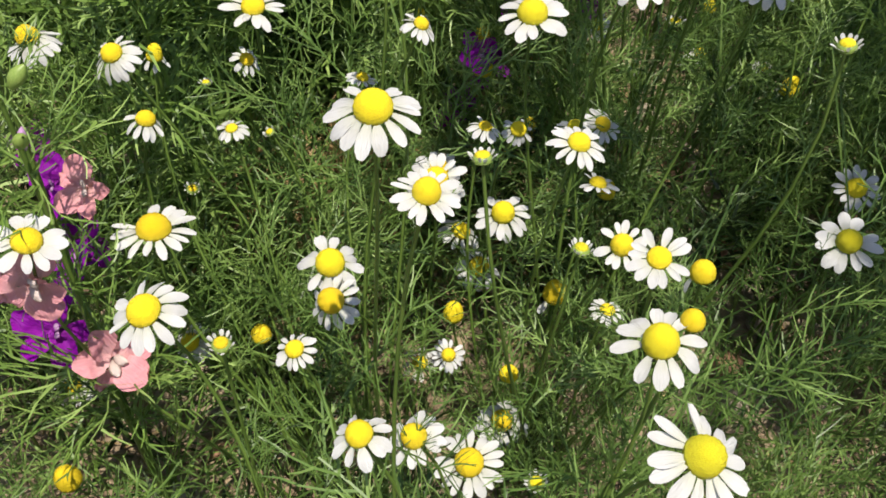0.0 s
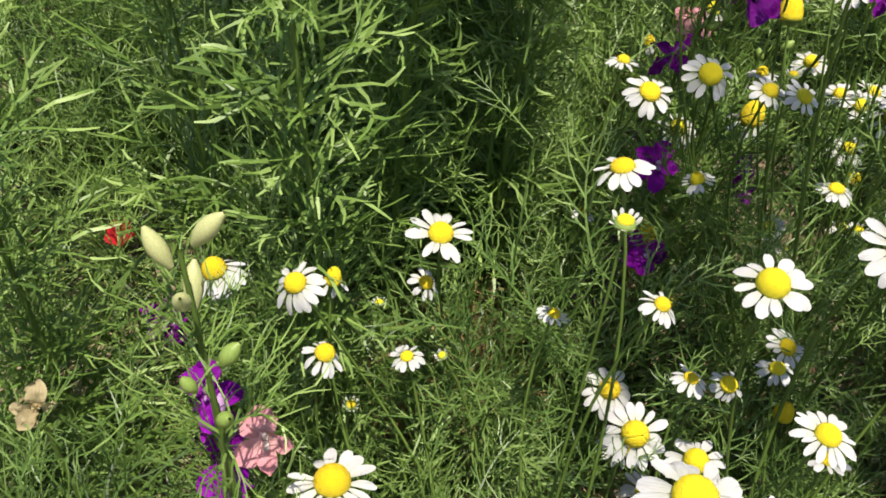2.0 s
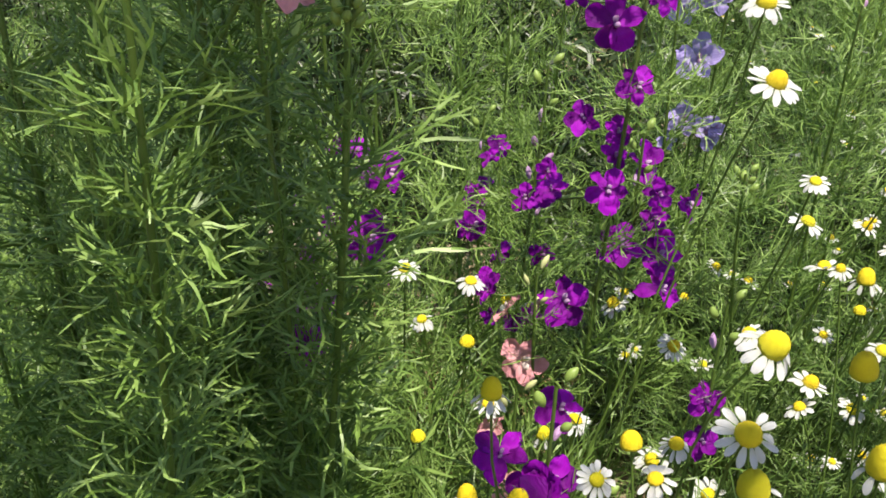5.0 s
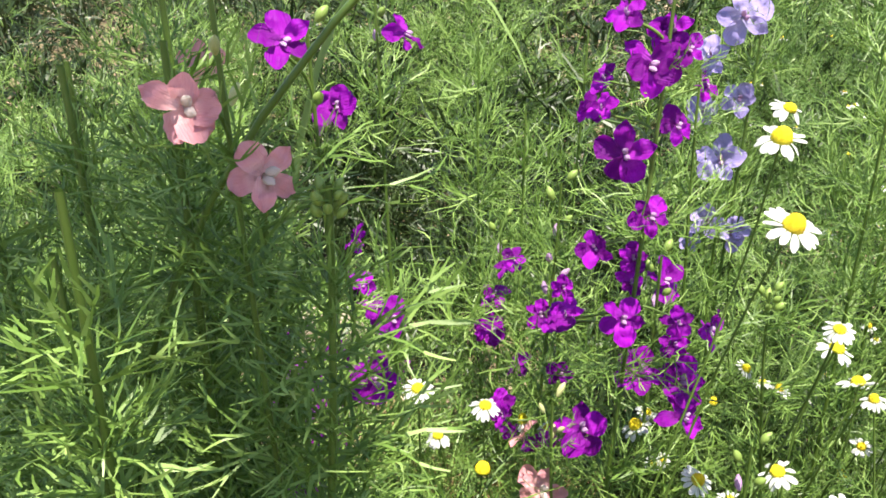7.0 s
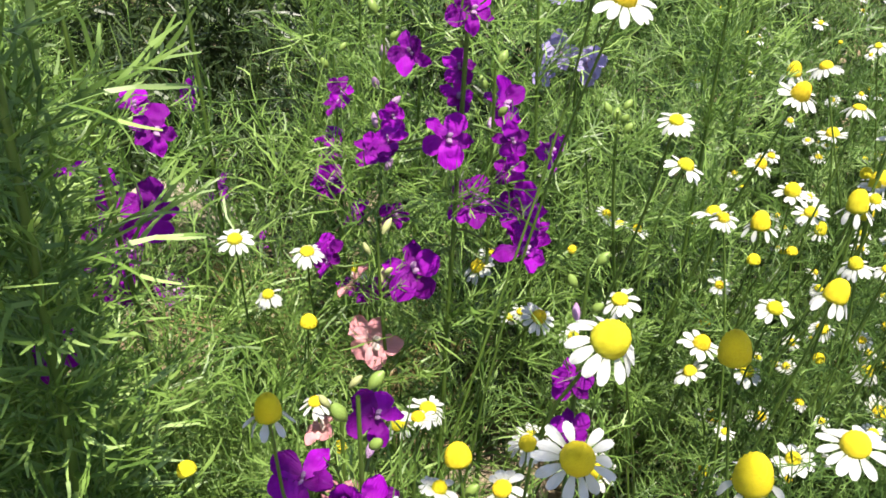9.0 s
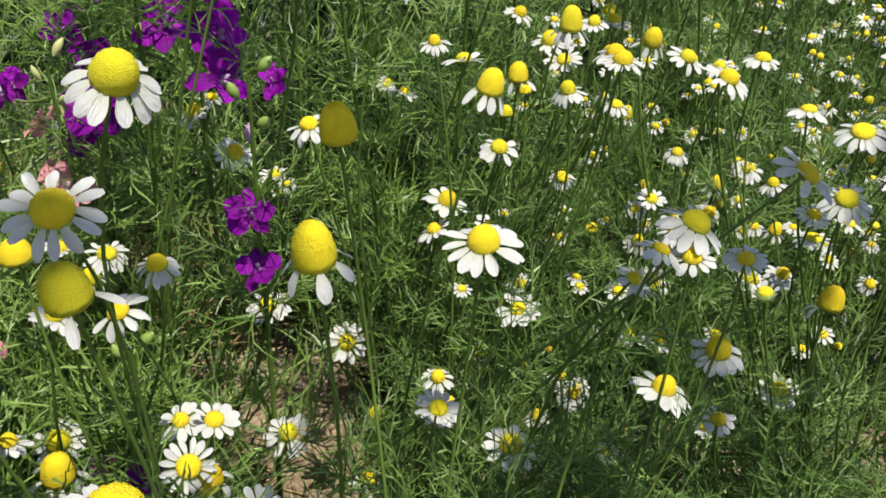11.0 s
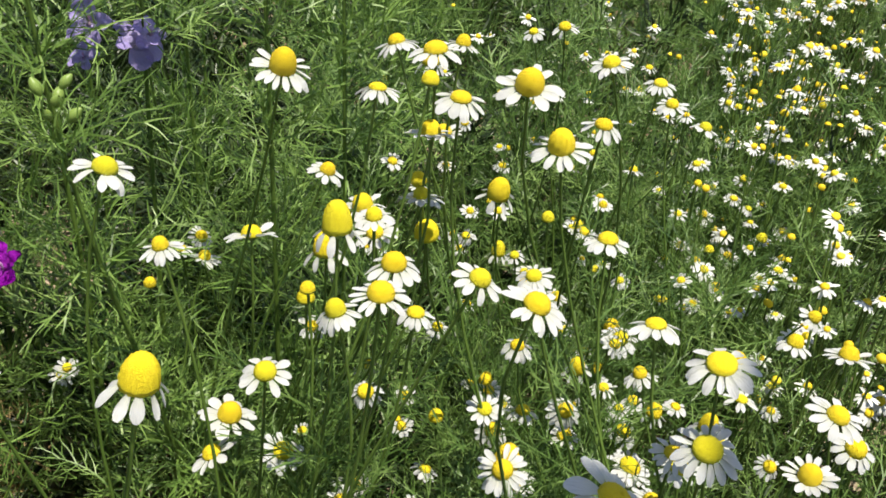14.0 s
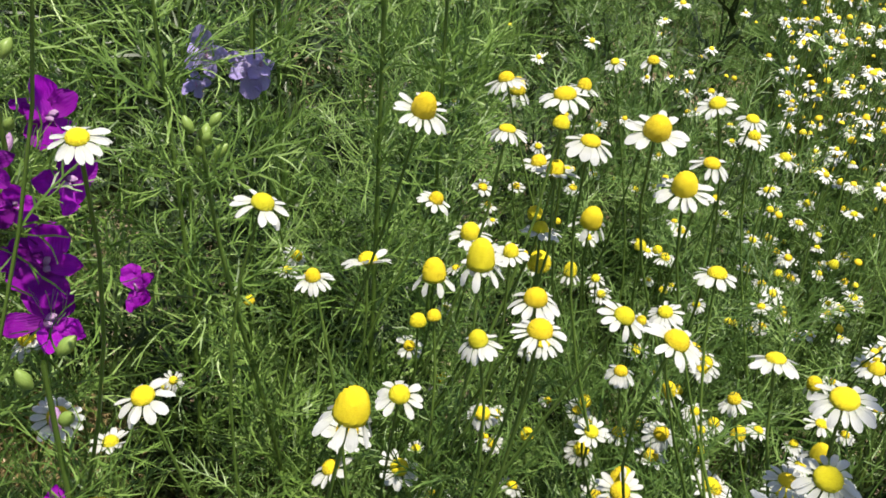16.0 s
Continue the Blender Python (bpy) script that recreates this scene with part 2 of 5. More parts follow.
def fork_leaf(r, length=0.042, rad=0.00042, prongs=5):
    """A larkspur leaf: a stalk that parts into three arms, each forked again and again into slim curved prongs, like antlers."""
    n = unit(np.array((r.normal(0, 0.3), r.normal(0, 0.3), 1.0)))
    stalk = arc((0, 0, 0), (1, 0, r.uniform(0.0, 0.4)), length * 0.20, (0, 0, 0.2), 1)
    parts = [ribbon(stalk, (rad * 1.15, rad * 1.15), n)]

    def grow(p, d, share, depth):
        line, blade = lobe(r, p, d, n, length * share, rad * (1.0 - 0.08 * (2 - depth)), 2, r.normal(0, 0.6))
        parts.append(blade)
        if depth:
            end = unit(line[-1] - line[-2])
            for side in (-1, 1):
                e = unit(turned(end, n, side * r.uniform(0.16, 0.50)) + n * r.normal(0, 0.22))
                at = line[-1] if side > 0 or r.random() < 0.5 else line[1]
                grow(at, e, share * r.uniform(0.60, 0.95), depth - 1)

    for a in (-0.60, 0.0, 0.60):
        d = unit(turned(unit(stalk[-1] - stalk[0]), n, a + r.normal(0, 0.15)) + n * r.normal(0, 0.2))
        grow(stalk[-1], d, r.uniform(0.28, 0.42), 2 if prongs > 2 else 1)
    return joined(parts)


def spray(template, mats):
    """Copies of one leaf by an array of matrices (n, 4, 4), as vertices and quads."""
    v, f = template
    out = np.einsum("nij,kj->nki", mats[:, :3, :3], v) + mats[:, None, :3, 3]
    return out.reshape(-1, 3), (f[None] + (np.arange(len(mats)) * len(v))[:, None, None]).reshape(-1, 4)


def turns(az, pitch, roll, scale, place):
    """Arrays of poses: first roll about x, then pitch up, then turn by az."""
    ca, sa, cp, sp, cr, sr = np.cos(az), np.sin(az), np.cos(pitch), np.sin(pitch), np.cos(roll), np.sin(roll)
    z, o = np.zeros_like(az), np.ones_like(az)
    rz = np.stack([np.stack([ca, -sa, z], -1), np.stack([sa, ca, z], -1), np.stack([z, z, o], -1)], -2)
    ry = np.stack([np.stack([cp, z, -sp], -1), np.stack([z, o, z], -1), np.stack([sp, z, cp], -1)], -2)
    rx = np.stack([np.stack([o, z, z], -1), np.stack([z, cr, -sr], -1), np.stack([z, sr, cr], -1)], -2)
    m = np.zeros((len(az), 4, 4))
    m[:, :3, :3] = (rz @ ry @ rx) * scale[:, None, None]
    m[:, :3, 3] = place
    return m


# ---- ground ----
def height(x, y):
    return 0.010 * noise.noise((x * 6, y * 6, 0.3)) + 0.006 * noise.noise((x * 17, y * 17, 4.0)) + 0.0025 * noise.noise((x * 60, y * 60, 9.0))


def make_ground():
    xs = np.concatenate([[-300, -60, -15, -5, -2.5], np.linspace(-1.2, 1.8, 200), [3, 6, 16, 60, 300]])
    ys = np.concatenate([[-300, -60, -15, -4, -1.5], np.linspace(-0.4, 2.6, 200), [4, 8, 16, 60, 300]])
    verts = [(x, y, height(x, y) if abs(x) < 3 and abs(y) < 4 else 0.0) for y in ys for x in xs]
    w = len(xs)
    i, j = np.meshgrid(np.arange(len(ys) - 1), np.arange(w - 1), indexing="ij")
    f = np.stack([i * w + j, i * w + j + 1, (i + 1) * w + j + 1, (i + 1) * w + j], -1).reshape(-1, 4)
    tagged(new("ground", mesh_of("ground", verts, f, [SOIL])), "dry pale-brown garden soil with clods and straw", "ground", kind="structure")


make_ground()


def rock(name, x, y, z, size, mat, label, category, seed, squash=(1, 1, 0.6), rz=0.0):
    bm = bmesh.new()
    bmesh.ops.create_icosphere(bm, subdivisions=3 if size > 0.025 else 2, radius=0.5)
    for v in bm.verts:
        k = v.co.copy()
        v.co *= 1 + 0.35 * noise.noise(k * 2.2 + Vector((seed, 0, 0))) + 0.12 * noise.noise(k * 6 + Vector((0, seed, 0)))
        v.co = Vector((v.co.x * squash[0], v.co.y * squash[1], v.co.z * squash[2])) * size
    me = bpy.data.meshes.new(name)
    bm.to_mesh(me)
    bm.free()
    me.materials.append(mat)
    me.polygons.foreach_set("use_smooth", np.full(len(me.polygons), True))
    ob = new(name, me)
    ob.matrix_basis = pose(x, y, z, 0, 0, rz)
    return tagged(ob, label, category)


# ---- flower meshes, shared by all blossoms ----
def petal_mesh(name, mat, width, droop, cup, notch, point=0.0, cols=5, rows=7):
    """A ray petal of length 1 along +x: narrow foot, broad blunt or pointed end, gently drooping."""
    verts = []
    for i in range(rows):
        t = i / (rows - 1)
        w = width * (0.30 + 0.70 * math.sin(min(1.0, t * 1.55) * math.pi / 2)) * (1.0 - (0.55 + point) * max(0.0, t - 0.72) ** 1.6 / 0.28 ** 1.6)
        for j in range(cols):
            s = 2 * j / (cols - 1) - 1
            x = t - notch * (t > 0.9) * abs(math.cos(s * 1.5 * math.pi)) - 0.07 * s * s * t
            groove = 0.018 * math.cos(s * math.pi * 2) * math.sin(t * math.pi)
            verts.append((x, s * w / 2, -droop * t * t + cup * s * s * width + groove))
    f = np.array([(i * cols + j, i * cols + j + 1, (i + 1) * cols + j + 1, (i + 1) * cols + j) for i in range(rows - 1) for j in range(cols - 1)])
    return mesh_of(name, verts, f, [mat])


RAYS = [petal_mesh("petal", WHITE, 0.40, 0.10, 0.10, 0.05), petal_mesh("petal", WHITE, 0.46, 0.20, 0.06, 0.03),
        petal_mesh("petal", WHITE, 0.36, 0.02, 0.14, 0.06), petal_mesh("petal", WHITE, 0.42, 0.32, -0.06, 0.04)]


def dome_mesh(name, mat, tall, sides=22, rings=10):
    """A disc of florets of radius 1: a dome or a cone with its widest part low down."""
    verts, faces = [], []
    for i in range(rings):
        t = i / (rings - 1)
        a = t * math.pi / 2
        r = math.cos(a) ** 0.80 * (1.0 + 0.05 * math.sin(t * math.pi)) if t < 1 else 0.03
        z = tall * math.sin(a) ** 1.05
        for j in range(sides):
            b = 2 * math.pi * (j + 0.5 * (i % 2)) / sides
            k = 1 + 0.022 * (-1) ** (i + j)
            verts.append((r * k * math.cos(b), r * k * math.sin(b), z * k))
    for i in range(rings - 1):
        for j in range(sides):
            k = (j + 1) % sides
            faces.append((i * sides + j, i * sides + k, (i + 1) * sides + k, (i + 1) * sides + j))
    faces.append(tuple(range((rings - 1) * sides, rings * sides)))
    faces.append(tuple(reversed(range(sides))))
    return mesh_of(name, verts, faces, [mat])


DOMES = [dome_mesh("disc", DISC, t) for t in (0.75, 1.0, 1.35, 1.65, 2.0)]


def cup_mesh(name, mat, depth, rim=1.0, sides=14):
    verts, faces = [], []
    prof = [(rim, 0.05), (rim * 0.98, -0.12 * depth), (rim * 0.72, -0.5 * depth), (0.34, -0.85 * depth), (0.14, -1.1 * depth)]
    for r, z in prof:
        for j in range(sides):
            b = 2 * math.pi * j / sides
            k = 1 + 0.05 * (j % 2)
            verts.append((r * k * math.cos(b), r * k * math.sin(b), z))
    for i in range(len(prof) - 1):
        for j in range(sides):
            faces.append((i * sides + j, (i + 1) * sides + j, (i + 1) * sides + (j + 1) % sides, i * sides + (j + 1) % sides))
    faces.append(tuple(range(sides)))
    return mesh_of(name, verts, faces, [mat])


CUP = cup_mesh("calyx", CALYX, 0.55)
BUDBALL = dome_mesh("bud", BUD, 1.05)
BUDTIP = dome_mesh("bud_tip", DISC, 0.45)

TUFTS = []
for q in range(6):
    some = [feather_leaf(rng, rng.uniform(0.024, 0.040)) for _ in range(3)]
    vs = []
    for k, (v, f) in enumerate(some):
        a = k * 2.3 + rng.uniform(0, 1)
        m = turns(np.array([a]), np.array([rng.uniform(0.1, 0.8)]), np.array([rng.uniform(-1, 1)]), np.array([1.0]), np.array([[0, 0, -0.02 * k]]))
        vs.append(spray((v, f), m))
    TUFTS.append(mesh_of("leaves", *joined(vs), [CHAM_LEAF]))


def stem_line(base, top, lean, bow):
    """A smooth stalk from base up into the head, which it enters along -lean."""
    p0, p3 = np.array(base, float), np.array(top, float)
    h = np.linalg.norm(p3 - p0)
    p1 = p0 + np.array((bow[0], bow[1], 0.45 * h))
    p2 = p3 - np.array(lean) * 0.3 * h
    t = np.linspace(0, 1, 12)[:, None]
    return (1 - t) ** 3 * p0 + 3 * t * (1 - t) ** 2 * p1 + 3 * t * t * (1 - t) * p2 + t ** 3 * p3


def lean_of(r, much=0.22, toward_light=-0.14):
    n = np.array((r.normal(0, much), r.normal(0, much) + toward_light, 1.0))
    return n / np.linalg.norm(n)


CHAM = {
    "daisy": ("chamomile_flower", ("white chamomile flower with yellow domed disc on a thin green stem", "white chamomile blossom, petals spread flat round a yellow disc", "chamomile flower with slightly drooping white petals and yellow disc")),
    "cone": ("chamomile_flower", ("ageing chamomile with tall yellow cone and hanging white petals",)),
    "bare": ("chamomile_flower", ("overblown chamomile, bare yellow cone that has shed its petals",)),
    "bud": ("chamomile_bud", ("half-opened pale green chamomile bud with short white petals",)),
}


def chamomile(kind, x, y, z, mm, dome=None, foot_at=None):
    """One stem with its head; mm: across the petals, or across the cone or bud alone."""
    r = np.random.default_rng(int(abs(x) * 1e4) * 7919 + int(abs(y) * 1e4) * 31 + int(z * 1e4))
    n = lean_of(r) if kind == "daisy" else lean_of(r, 0.14, 0.0)
    cx, cy = math.floor(x / 0.125), math.floor(y / 0.125)
    g = np.random.default_rng(abs(cx * 131 + cy * 17) + 3)
    root = (np.array((cx, cy)) + 0.5 + g.uniform(-0.45, 0.45, 2)) * 0.125
    root = root + (np.array((x, y)) - root) * 0.2 + r.normal(0, 0.006, 2) + np.array((0, 0.012))
    if foot_at:
        root = foot_at
    base = (float(root[0]), float(root[1]), 0.0)
    base = (base[0], base[1], height(base[0], base[1]) - 0.004)
    labels = CHAM[kind][1]
    ob = holder(CHAM[kind][0], *base, labels[0 if mm > 21 or len(labels) == 1 else 1 + int(mm < 16)], "flower" if kind != "bud" else "flower bud", "chamomile flowers")
    o = np.array(base)
    size = mm / 1000 * (0.92 if kind == "cone" else 1.0)
    rad = size * (0.195 if kind == "daisy" else 0.5) * r.uniform(0.90, 1.12)
    top = np.array((x, y, z))
    foot = top - n * rad * (0.55 if kind != "bare" else 0.75)
    line = stem_line(base, foot - n * rad * 0.45, n, ((x - base[0]) * 0.15 + r.normal(0, 0.015), (y - base[1]) * 0.15 + r.normal(0, 0.015)))
    v, f = tube(line - o, np.linspace(0.00075, 0.00048, 12) * (1 + 0.25 * (mm > 22)), 5)
    put("stem", mesh_of("stem", v, f, [STEM]), ob, Matrix.Identity(4))
    seat = Matrix.Translation(foot - o) @ toward(n, r.uniform(0, 6.28))
    put("calyx", CUP, ob, seat @ Matrix.Diagonal((rad * 0.95, rad * 0.95, rad * 0.9, 1)))
    if kind == "bud":
        put("bud", BUDBALL, ob, seat @ Matrix.Diagonal((rad * 0.9, rad * 0.9, rad * 0.62, 1)))
        put("bud_tip", BUDTIP, ob, seat @ Matrix.Translation((0, 0, rad * 0.42)) @ Matrix.Diagonal((rad * 0.68, rad * 0.68, rad * 0.85, 1)), "yellow-green floret tip")
        for k in range(11):
            m = seat @ Matrix.Rotation(k * 0.571 + r.normal(0, 0.08), 4, "Z") @ Matrix.Translation((rad * 0.86, 0, rad * 0.1)) @ Matrix.Rotation(-r.uniform(0.8, 1.25), 4, "Y")
            put("petal", RAYS[k % 4], ob, m @ Matrix.Diagonal((rad * 0.75, rad * 0.95, rad * 0.6, 1)), "short unfolded white petal")
    else:
        which = {"daisy": dome if dome is not None else int(r.choice((1, 1, 2, 2) if mm > 20 else (0, 1, 1, 2))), "cone": 4 if r.random() < 0.7 else 3, "bare": 4 if mm > 8 else 2}[kind]
        put("disc", DOMES[which], ob, seat @ Matrix.Diagonal((rad, rad, rad * r.uniform(0.9, 1.08), 1)))
    count = {"daisy": int(r.integers(11, 17)), "cone": int(r.integers(6, 10)), "bare": 0, "bud": 0}[kind]
    if kind == "bare" and r.random() < 0.35:
        count = 2
    length = size * 0.5 - rad * 0.8 if kind == "daisy" else rad * 1.5
    sag = r.normal(-0.20, 0.22) if kind == "daisy" else -0.8
    tilt_dir = r.uniform(0, 6.28)
    for k in range(count):
        a = 2 * math.pi * (k + r.uniform(-0.22, 0.22)) / max(count, 1)
        if kind != "daisy" and count < 4:
            a = r.uniform(0, 6.28)
        if kind == "daisy" and r.random() < 0.04:
            continue
        droop = sag + r.normal(0, 0.12) + 0.12 * math.cos(a - tilt_dir)
        m = seat @ Matrix.Rotation(a, 4, "Z") @ Matrix.Translation((rad * 0.88, 0, rad * 0.03)) @ Matrix.Rotation(-droop, 4, "Y") @ Matrix.Rotation(r.normal(0, 0.16), 4, "X")
        ln = length * r.uniform(0.88, 1.08)
        wide = max(ln, rad * 1.0) * r.uniform(0.90, 1.20) * (14 / max(count, 10) if kind == "daisy" else 0.95)
        put("petal", RAYS[int(r.integers(0, 4))], ob, m @ Matrix.Diagonal((ln, wide, ln, 1)))
    for k in range(2 if z > 0.1 else 1):
        i = int(r.integers(3, 9))
        put("leaves", TUFTS[int(r.integers(0, 6))], ob, Matrix.Translation(line[i] - o) @ Matrix.Rotation(r.uniform(0, 6.28), 4, "Z") @ Matrix.Scale(r.uniform(0.7, 1.15), 4))
    return ob


# ---- larkspur ----
def sepal_mesh(name, mat, width, point, wave):
    me = petal_mesh(name, mat, width, 0.10, 0.10, 0.0, point, 7, 8)
    for v in me.vertices:
        v.co.z += wave * noise.noise((v.co.x * 4, v.co.y * 4, width * 10))
    return me


def throat_mesh(big=1.0):
    """The small pale upper petals in the middle, joined, with a hood."""
    parts = []
    for s in (-1, 1):
        line = arc((0, 0.04 * s, 0.0), (0.25, 0.15 * s, 1), 0.32 * big, (0.5, 0.3 * s, -0.3), 4)
        parts.append(tube(line, np.array((0.04, 0.07, 0.09, 0.08, 0.02)) * big, 6, 0.45))
    return joined(parts)


def spur_mesh():
    line = arc((0, 0, 0.05), (0.35, 0, -1), 0.62, (0.35, 0, 0.35), 6)
    return tube(line, (0.11, 0.085, 0.065, 0.05, 0.045, 0.04, 0.015), 7)


COLOURS = {}
for tone, mat in (("purple", PURPLE), ("pink", PINK), ("lilac", LILAC)):
    COLOURS[tone] = ([sepal_mesh("sepal", mat, w, p, 0.24) for w, p in ((0.80, 0.0), (0.90, -0.05), (0.62, 0.25))],
                     mesh_of("throat", *throat_mesh(1.7 if tone == "pink" else 1.15), [CREAM if tone == "pink" else PALE]), mesh_of("spur", *spur_mesh(), [mat]))

WHORLS = []
for q in range(8):
    bits = []
    for k in range(9):
        v, f = fork_leaf(rng, rng.uniform(0.032, 0.056), 0.00055 if q < 5 else 0.00090)
        m = turns(np.array([k * 0.79 + rng.uniform(-0.3, 0.3)]), np.array([rng.uniform(-0.25, 0.75)]), np.array([rng.uniform(-0.6, 0.6)]), np.array([1.0]), np.array([[0, 0, rng.uniform(-0.008, 0.008)]]))
        bits.append(spray((v, f), m))
    WHORLS.append(mesh_of("leaf_whorl", *joined(bits), [LARK_LEAF]))


def podlet(name, mat, fat=1.0):
    line = arc((0, 0, 0), (0, 0, 1), 1.0, (0.25, 0, 0), 6)
    return mesh_of(name, *tube(line, np.array((0.09, 0.20, 0.27, 0.29, 0.26, 0.18, 0.05)) * fat, 10), [mat])


GREEN_BUD, VIOLET_BUD, CREAM_BUD = podlet("flower_bud", BUD), podlet("flower_bud", PALE, 0.8), podlet("flower_bud", PALE_BUD, 0.72)


def larkspur(tone, x, y, top, label, blossoms=(), whorls=7, bow=(0.0, 0.0), low=0.05, buds=4, leaf=1.0, thick=0.0015, bud_size=0.0068, gap=0.035, bold=False):
    """An upright larkspur: stem, whorls of divided leaves, and blossoms at given places (x, y, z, mm)."""
    r = np.random.default_rng(int(abs(x) * 1e4) + 17 * int(abs(y) * 1e4))
    z0 = height(x, y) - 0.004
    ob = holder("larkspur_plant", x, y, z0, label, "larkspur", "larkspur plants")
    o = np.array((x, y, z0))
    line = stem_line(o, (x + bow[0], y + bow[1], top), np.array((bow[0], bow[1], 1.0)) * 0.9, (r.normal(0, 0.008), r.normal(0, 0.008)))
    put("stem", mesh_of("stem", *tube(line - o, np.linspace(thick, thick * 0.45, 12), 6), [STEM]), ob, Matrix.Identity(4))
    at = lambda s: line[int(s * 11)] + (line[min(int(s * 11) + 1, 11)] - line[int(s * 11)]) * (s * 11 % 1)  # noqa: E731
    for k in range(whorls):
        s = low + (0.93 - low) * (k + r.uniform(0.1, 0.9)) / whorls
        put("leaf_whorl", WHORLS[int(r.integers(5, 8) if bold else r.integers(0, 5))], ob, Matrix.Translation(at(s) - o) @ Matrix.Rotation(r.uniform(0, 6.28), 4, "Z") @ Matrix.Scale(leaf * r.uniform(0.75, 1.15) * (1.1 - 0.45 * s), 4))
    for bx, by, bz, mm in blossoms:
        s = min(0.98, max(0.1, (bz - 0.03 - z0) / (top - z0)))
        root, end = at(s) - o, np.array((bx, by, bz)) - o
        out = np.array((end[0] - root[0] + r.normal(0, 0.012), end[1] - root[1] - 0.032 + r.normal(0, 0.010), r.uniform(0.008, 0.030) + (0.016 if bz < 0.3 else 0.0)))
        out /= np.linalg.norm(out)
        stalk = stem_line(root, end - out * mm * 0.0002, out, (0, 0))
        put("flower_stalk", mesh_of("flower_stalk", *tube(stalk, np.linspace(0.0007, 0.0006, 12), 4), [STEM]), ob, Matrix.Identity(4))
        sepals, throat, spur = COLOURS[tone]
        face = Matrix.Translation(end) @ toward(out, r.uniform(-0.4, 0.4)) @ Matrix.Scale(mm / 2000, 4)
        bl = put("blossom", throat, ob, face, f"{tone} larkspur blossom with five sepals")
        for k in range(5):
            m = Matrix.Rotation(2 * math.pi * k / 5 + r.normal(0, 0.1), 4, "Z") @ Matrix.Translation((0.06, 0, 0)) @ Matrix.Rotation(-r.uniform(-0.4, 0.7), 4, "Y") @ Matrix.Rotation(r.normal(0, 0.25), 4, "X")
            put("sepal", sepals[int(r.integers(0, 3))], bl, m @ Matrix.Scale(r.uniform(0.9, 1.12), 4))
        put("spur", spur, bl, Matrix.Rotation(r.uniform(0, 6.28), 4, "Z"))
    for k in range(buds):
        s = 0.985 - gap * k
        a = k * 2.4 + r.uniform(0, 1)
        d = (math.cos(a) * 0.7, math.sin(a) * 0.7, 1.0)
        put("flower_bud", CREAM_BUD if tone == "pink" else GREEN_BUD if (tone != "purple" or k < 3 or gap < 0.03) else VIOLET_BUD, ob, Matrix.Translation(at(s) - o + np.array(d) * (0.005 if gap > 0.03 else bud_size * 0.7)) @ toward(d) @ Matrix.Scale(bud_size * r.uniform(0.8, 1.15), 4))
    return ob


# ---- chamomile, stem by stem ----
chamomile("daisy", 0.0448, 0.0756, 0.2578, 21.0)
chamomile("daisy", -0.0180, 0.0933, 0.2290, 15.1)
chamomile("daisy", -0.0049, 0.1096, 0.2842, 12.8)
chamomile("daisy", 0.0439, 0.1097, 0.2444, 20.8)
chamomile("daisy", -0.0080, 0.1145, 0.1923, 16.2)
chamomile("bare", 0.0518, 0.1161, 0.2440, 5.2)
chamomile("daisy", -0.0705, 0.1209, 0.2316, 20.2)
chamomile("daisy", -0.0369, 0.1213, 0.2185, 11.0)
chamomile("daisy", 0.0074, 0.1216, 0.1668, 21.0)
chamomile("bud", 0.0275, 0.1221, 0.1563, 5.5)
chamomile("bud", -0.0550, 0.1231, 0.2167, 5.7)
chamomile("daisy", -0.0160, 0.1275, 0.2884, 20.1)
chamomile("daisy", 0.0471, 0.1347, 0.2424, 15.2)
chamomile("bare", -0.1260, 0.1353, 0.1174, 8.5)
chamomile("bud", 0.0054, 0.1427, 0.2635, 5.2)
chamomile("daisy", -0.1055, 0.1431, 0.2290, 18.3)
chamomile("bud", 0.0313, 0.1448, 0.2333, 4.9)
chamomile("daisy", -0.0342, 0.1543, 0.1958, 17.8)
chamomile("bare", 0.0683, 0.1587, 0.2117, 7.7)
chamomile("daisy", 0.0003, 0.1612, 0.1625, 11.0)
chamomile("daisy", 0.0462, 0.1634, 0.2151, 14.9)
chamomile("daisy", -0.0350, 0.1644, 0.2012, 21.2)
chamomile("bare", 0.0207, 0.1675, 0.1455, 6.9)
chamomile("daisy", 0.0208, 0.1689, 0.1126, 21.0)
chamomile("bud", 0.0873, 0.1720, 0.2763, 5.2)
chamomile("daisy", -0.0929, 0.1835, 0.1927, 25.4)
chamomile("daisy", 0.0339, 0.1869, 0.2314, 17.2)
chamomile("daisy", 0.0558, 0.1942, 0.1490, 13.2)
chamomile("daisy", 0.1273, 0.1963, 0.1866, 21.0)
chamomile("daisy", -0.0109, 0.1988, 0.2591, 11.0)
chamomile("daisy", 0.0442, 0.1997, 0.2044, 13.4)
chamomile("daisy", -0.1034, 0.2024, 0.1047, 18.8)
chamomile("bare", 0.0013, 0.2034, 0.1309, 8.5)
chamomile("daisy", -0.0066, 0.2082, 0.1943, 22.0)
chamomile("daisy", -0.1692, 0.2125, 0.0516, 21.0)
chamomile("bare", -0.0771, 0.2128, 0.0991, 7.6)
chamomile("bare", 0.0397, 0.2130, 0.1342, 8.2)
chamomile("bud", -0.0213, 0.2136, 0.2716, 5.6)
chamomile("daisy", 0.0194, 0.2164, 0.2534, 20.7)
chamomile("daisy", 0.0475, 0.2167, 0.2677, 22.1)
chamomile("daisy", -0.1012, 0.2178, 0.2065, 15.6)
chamomile("daisy", 0.0170, 0.2182, 0.1705, 21.0)
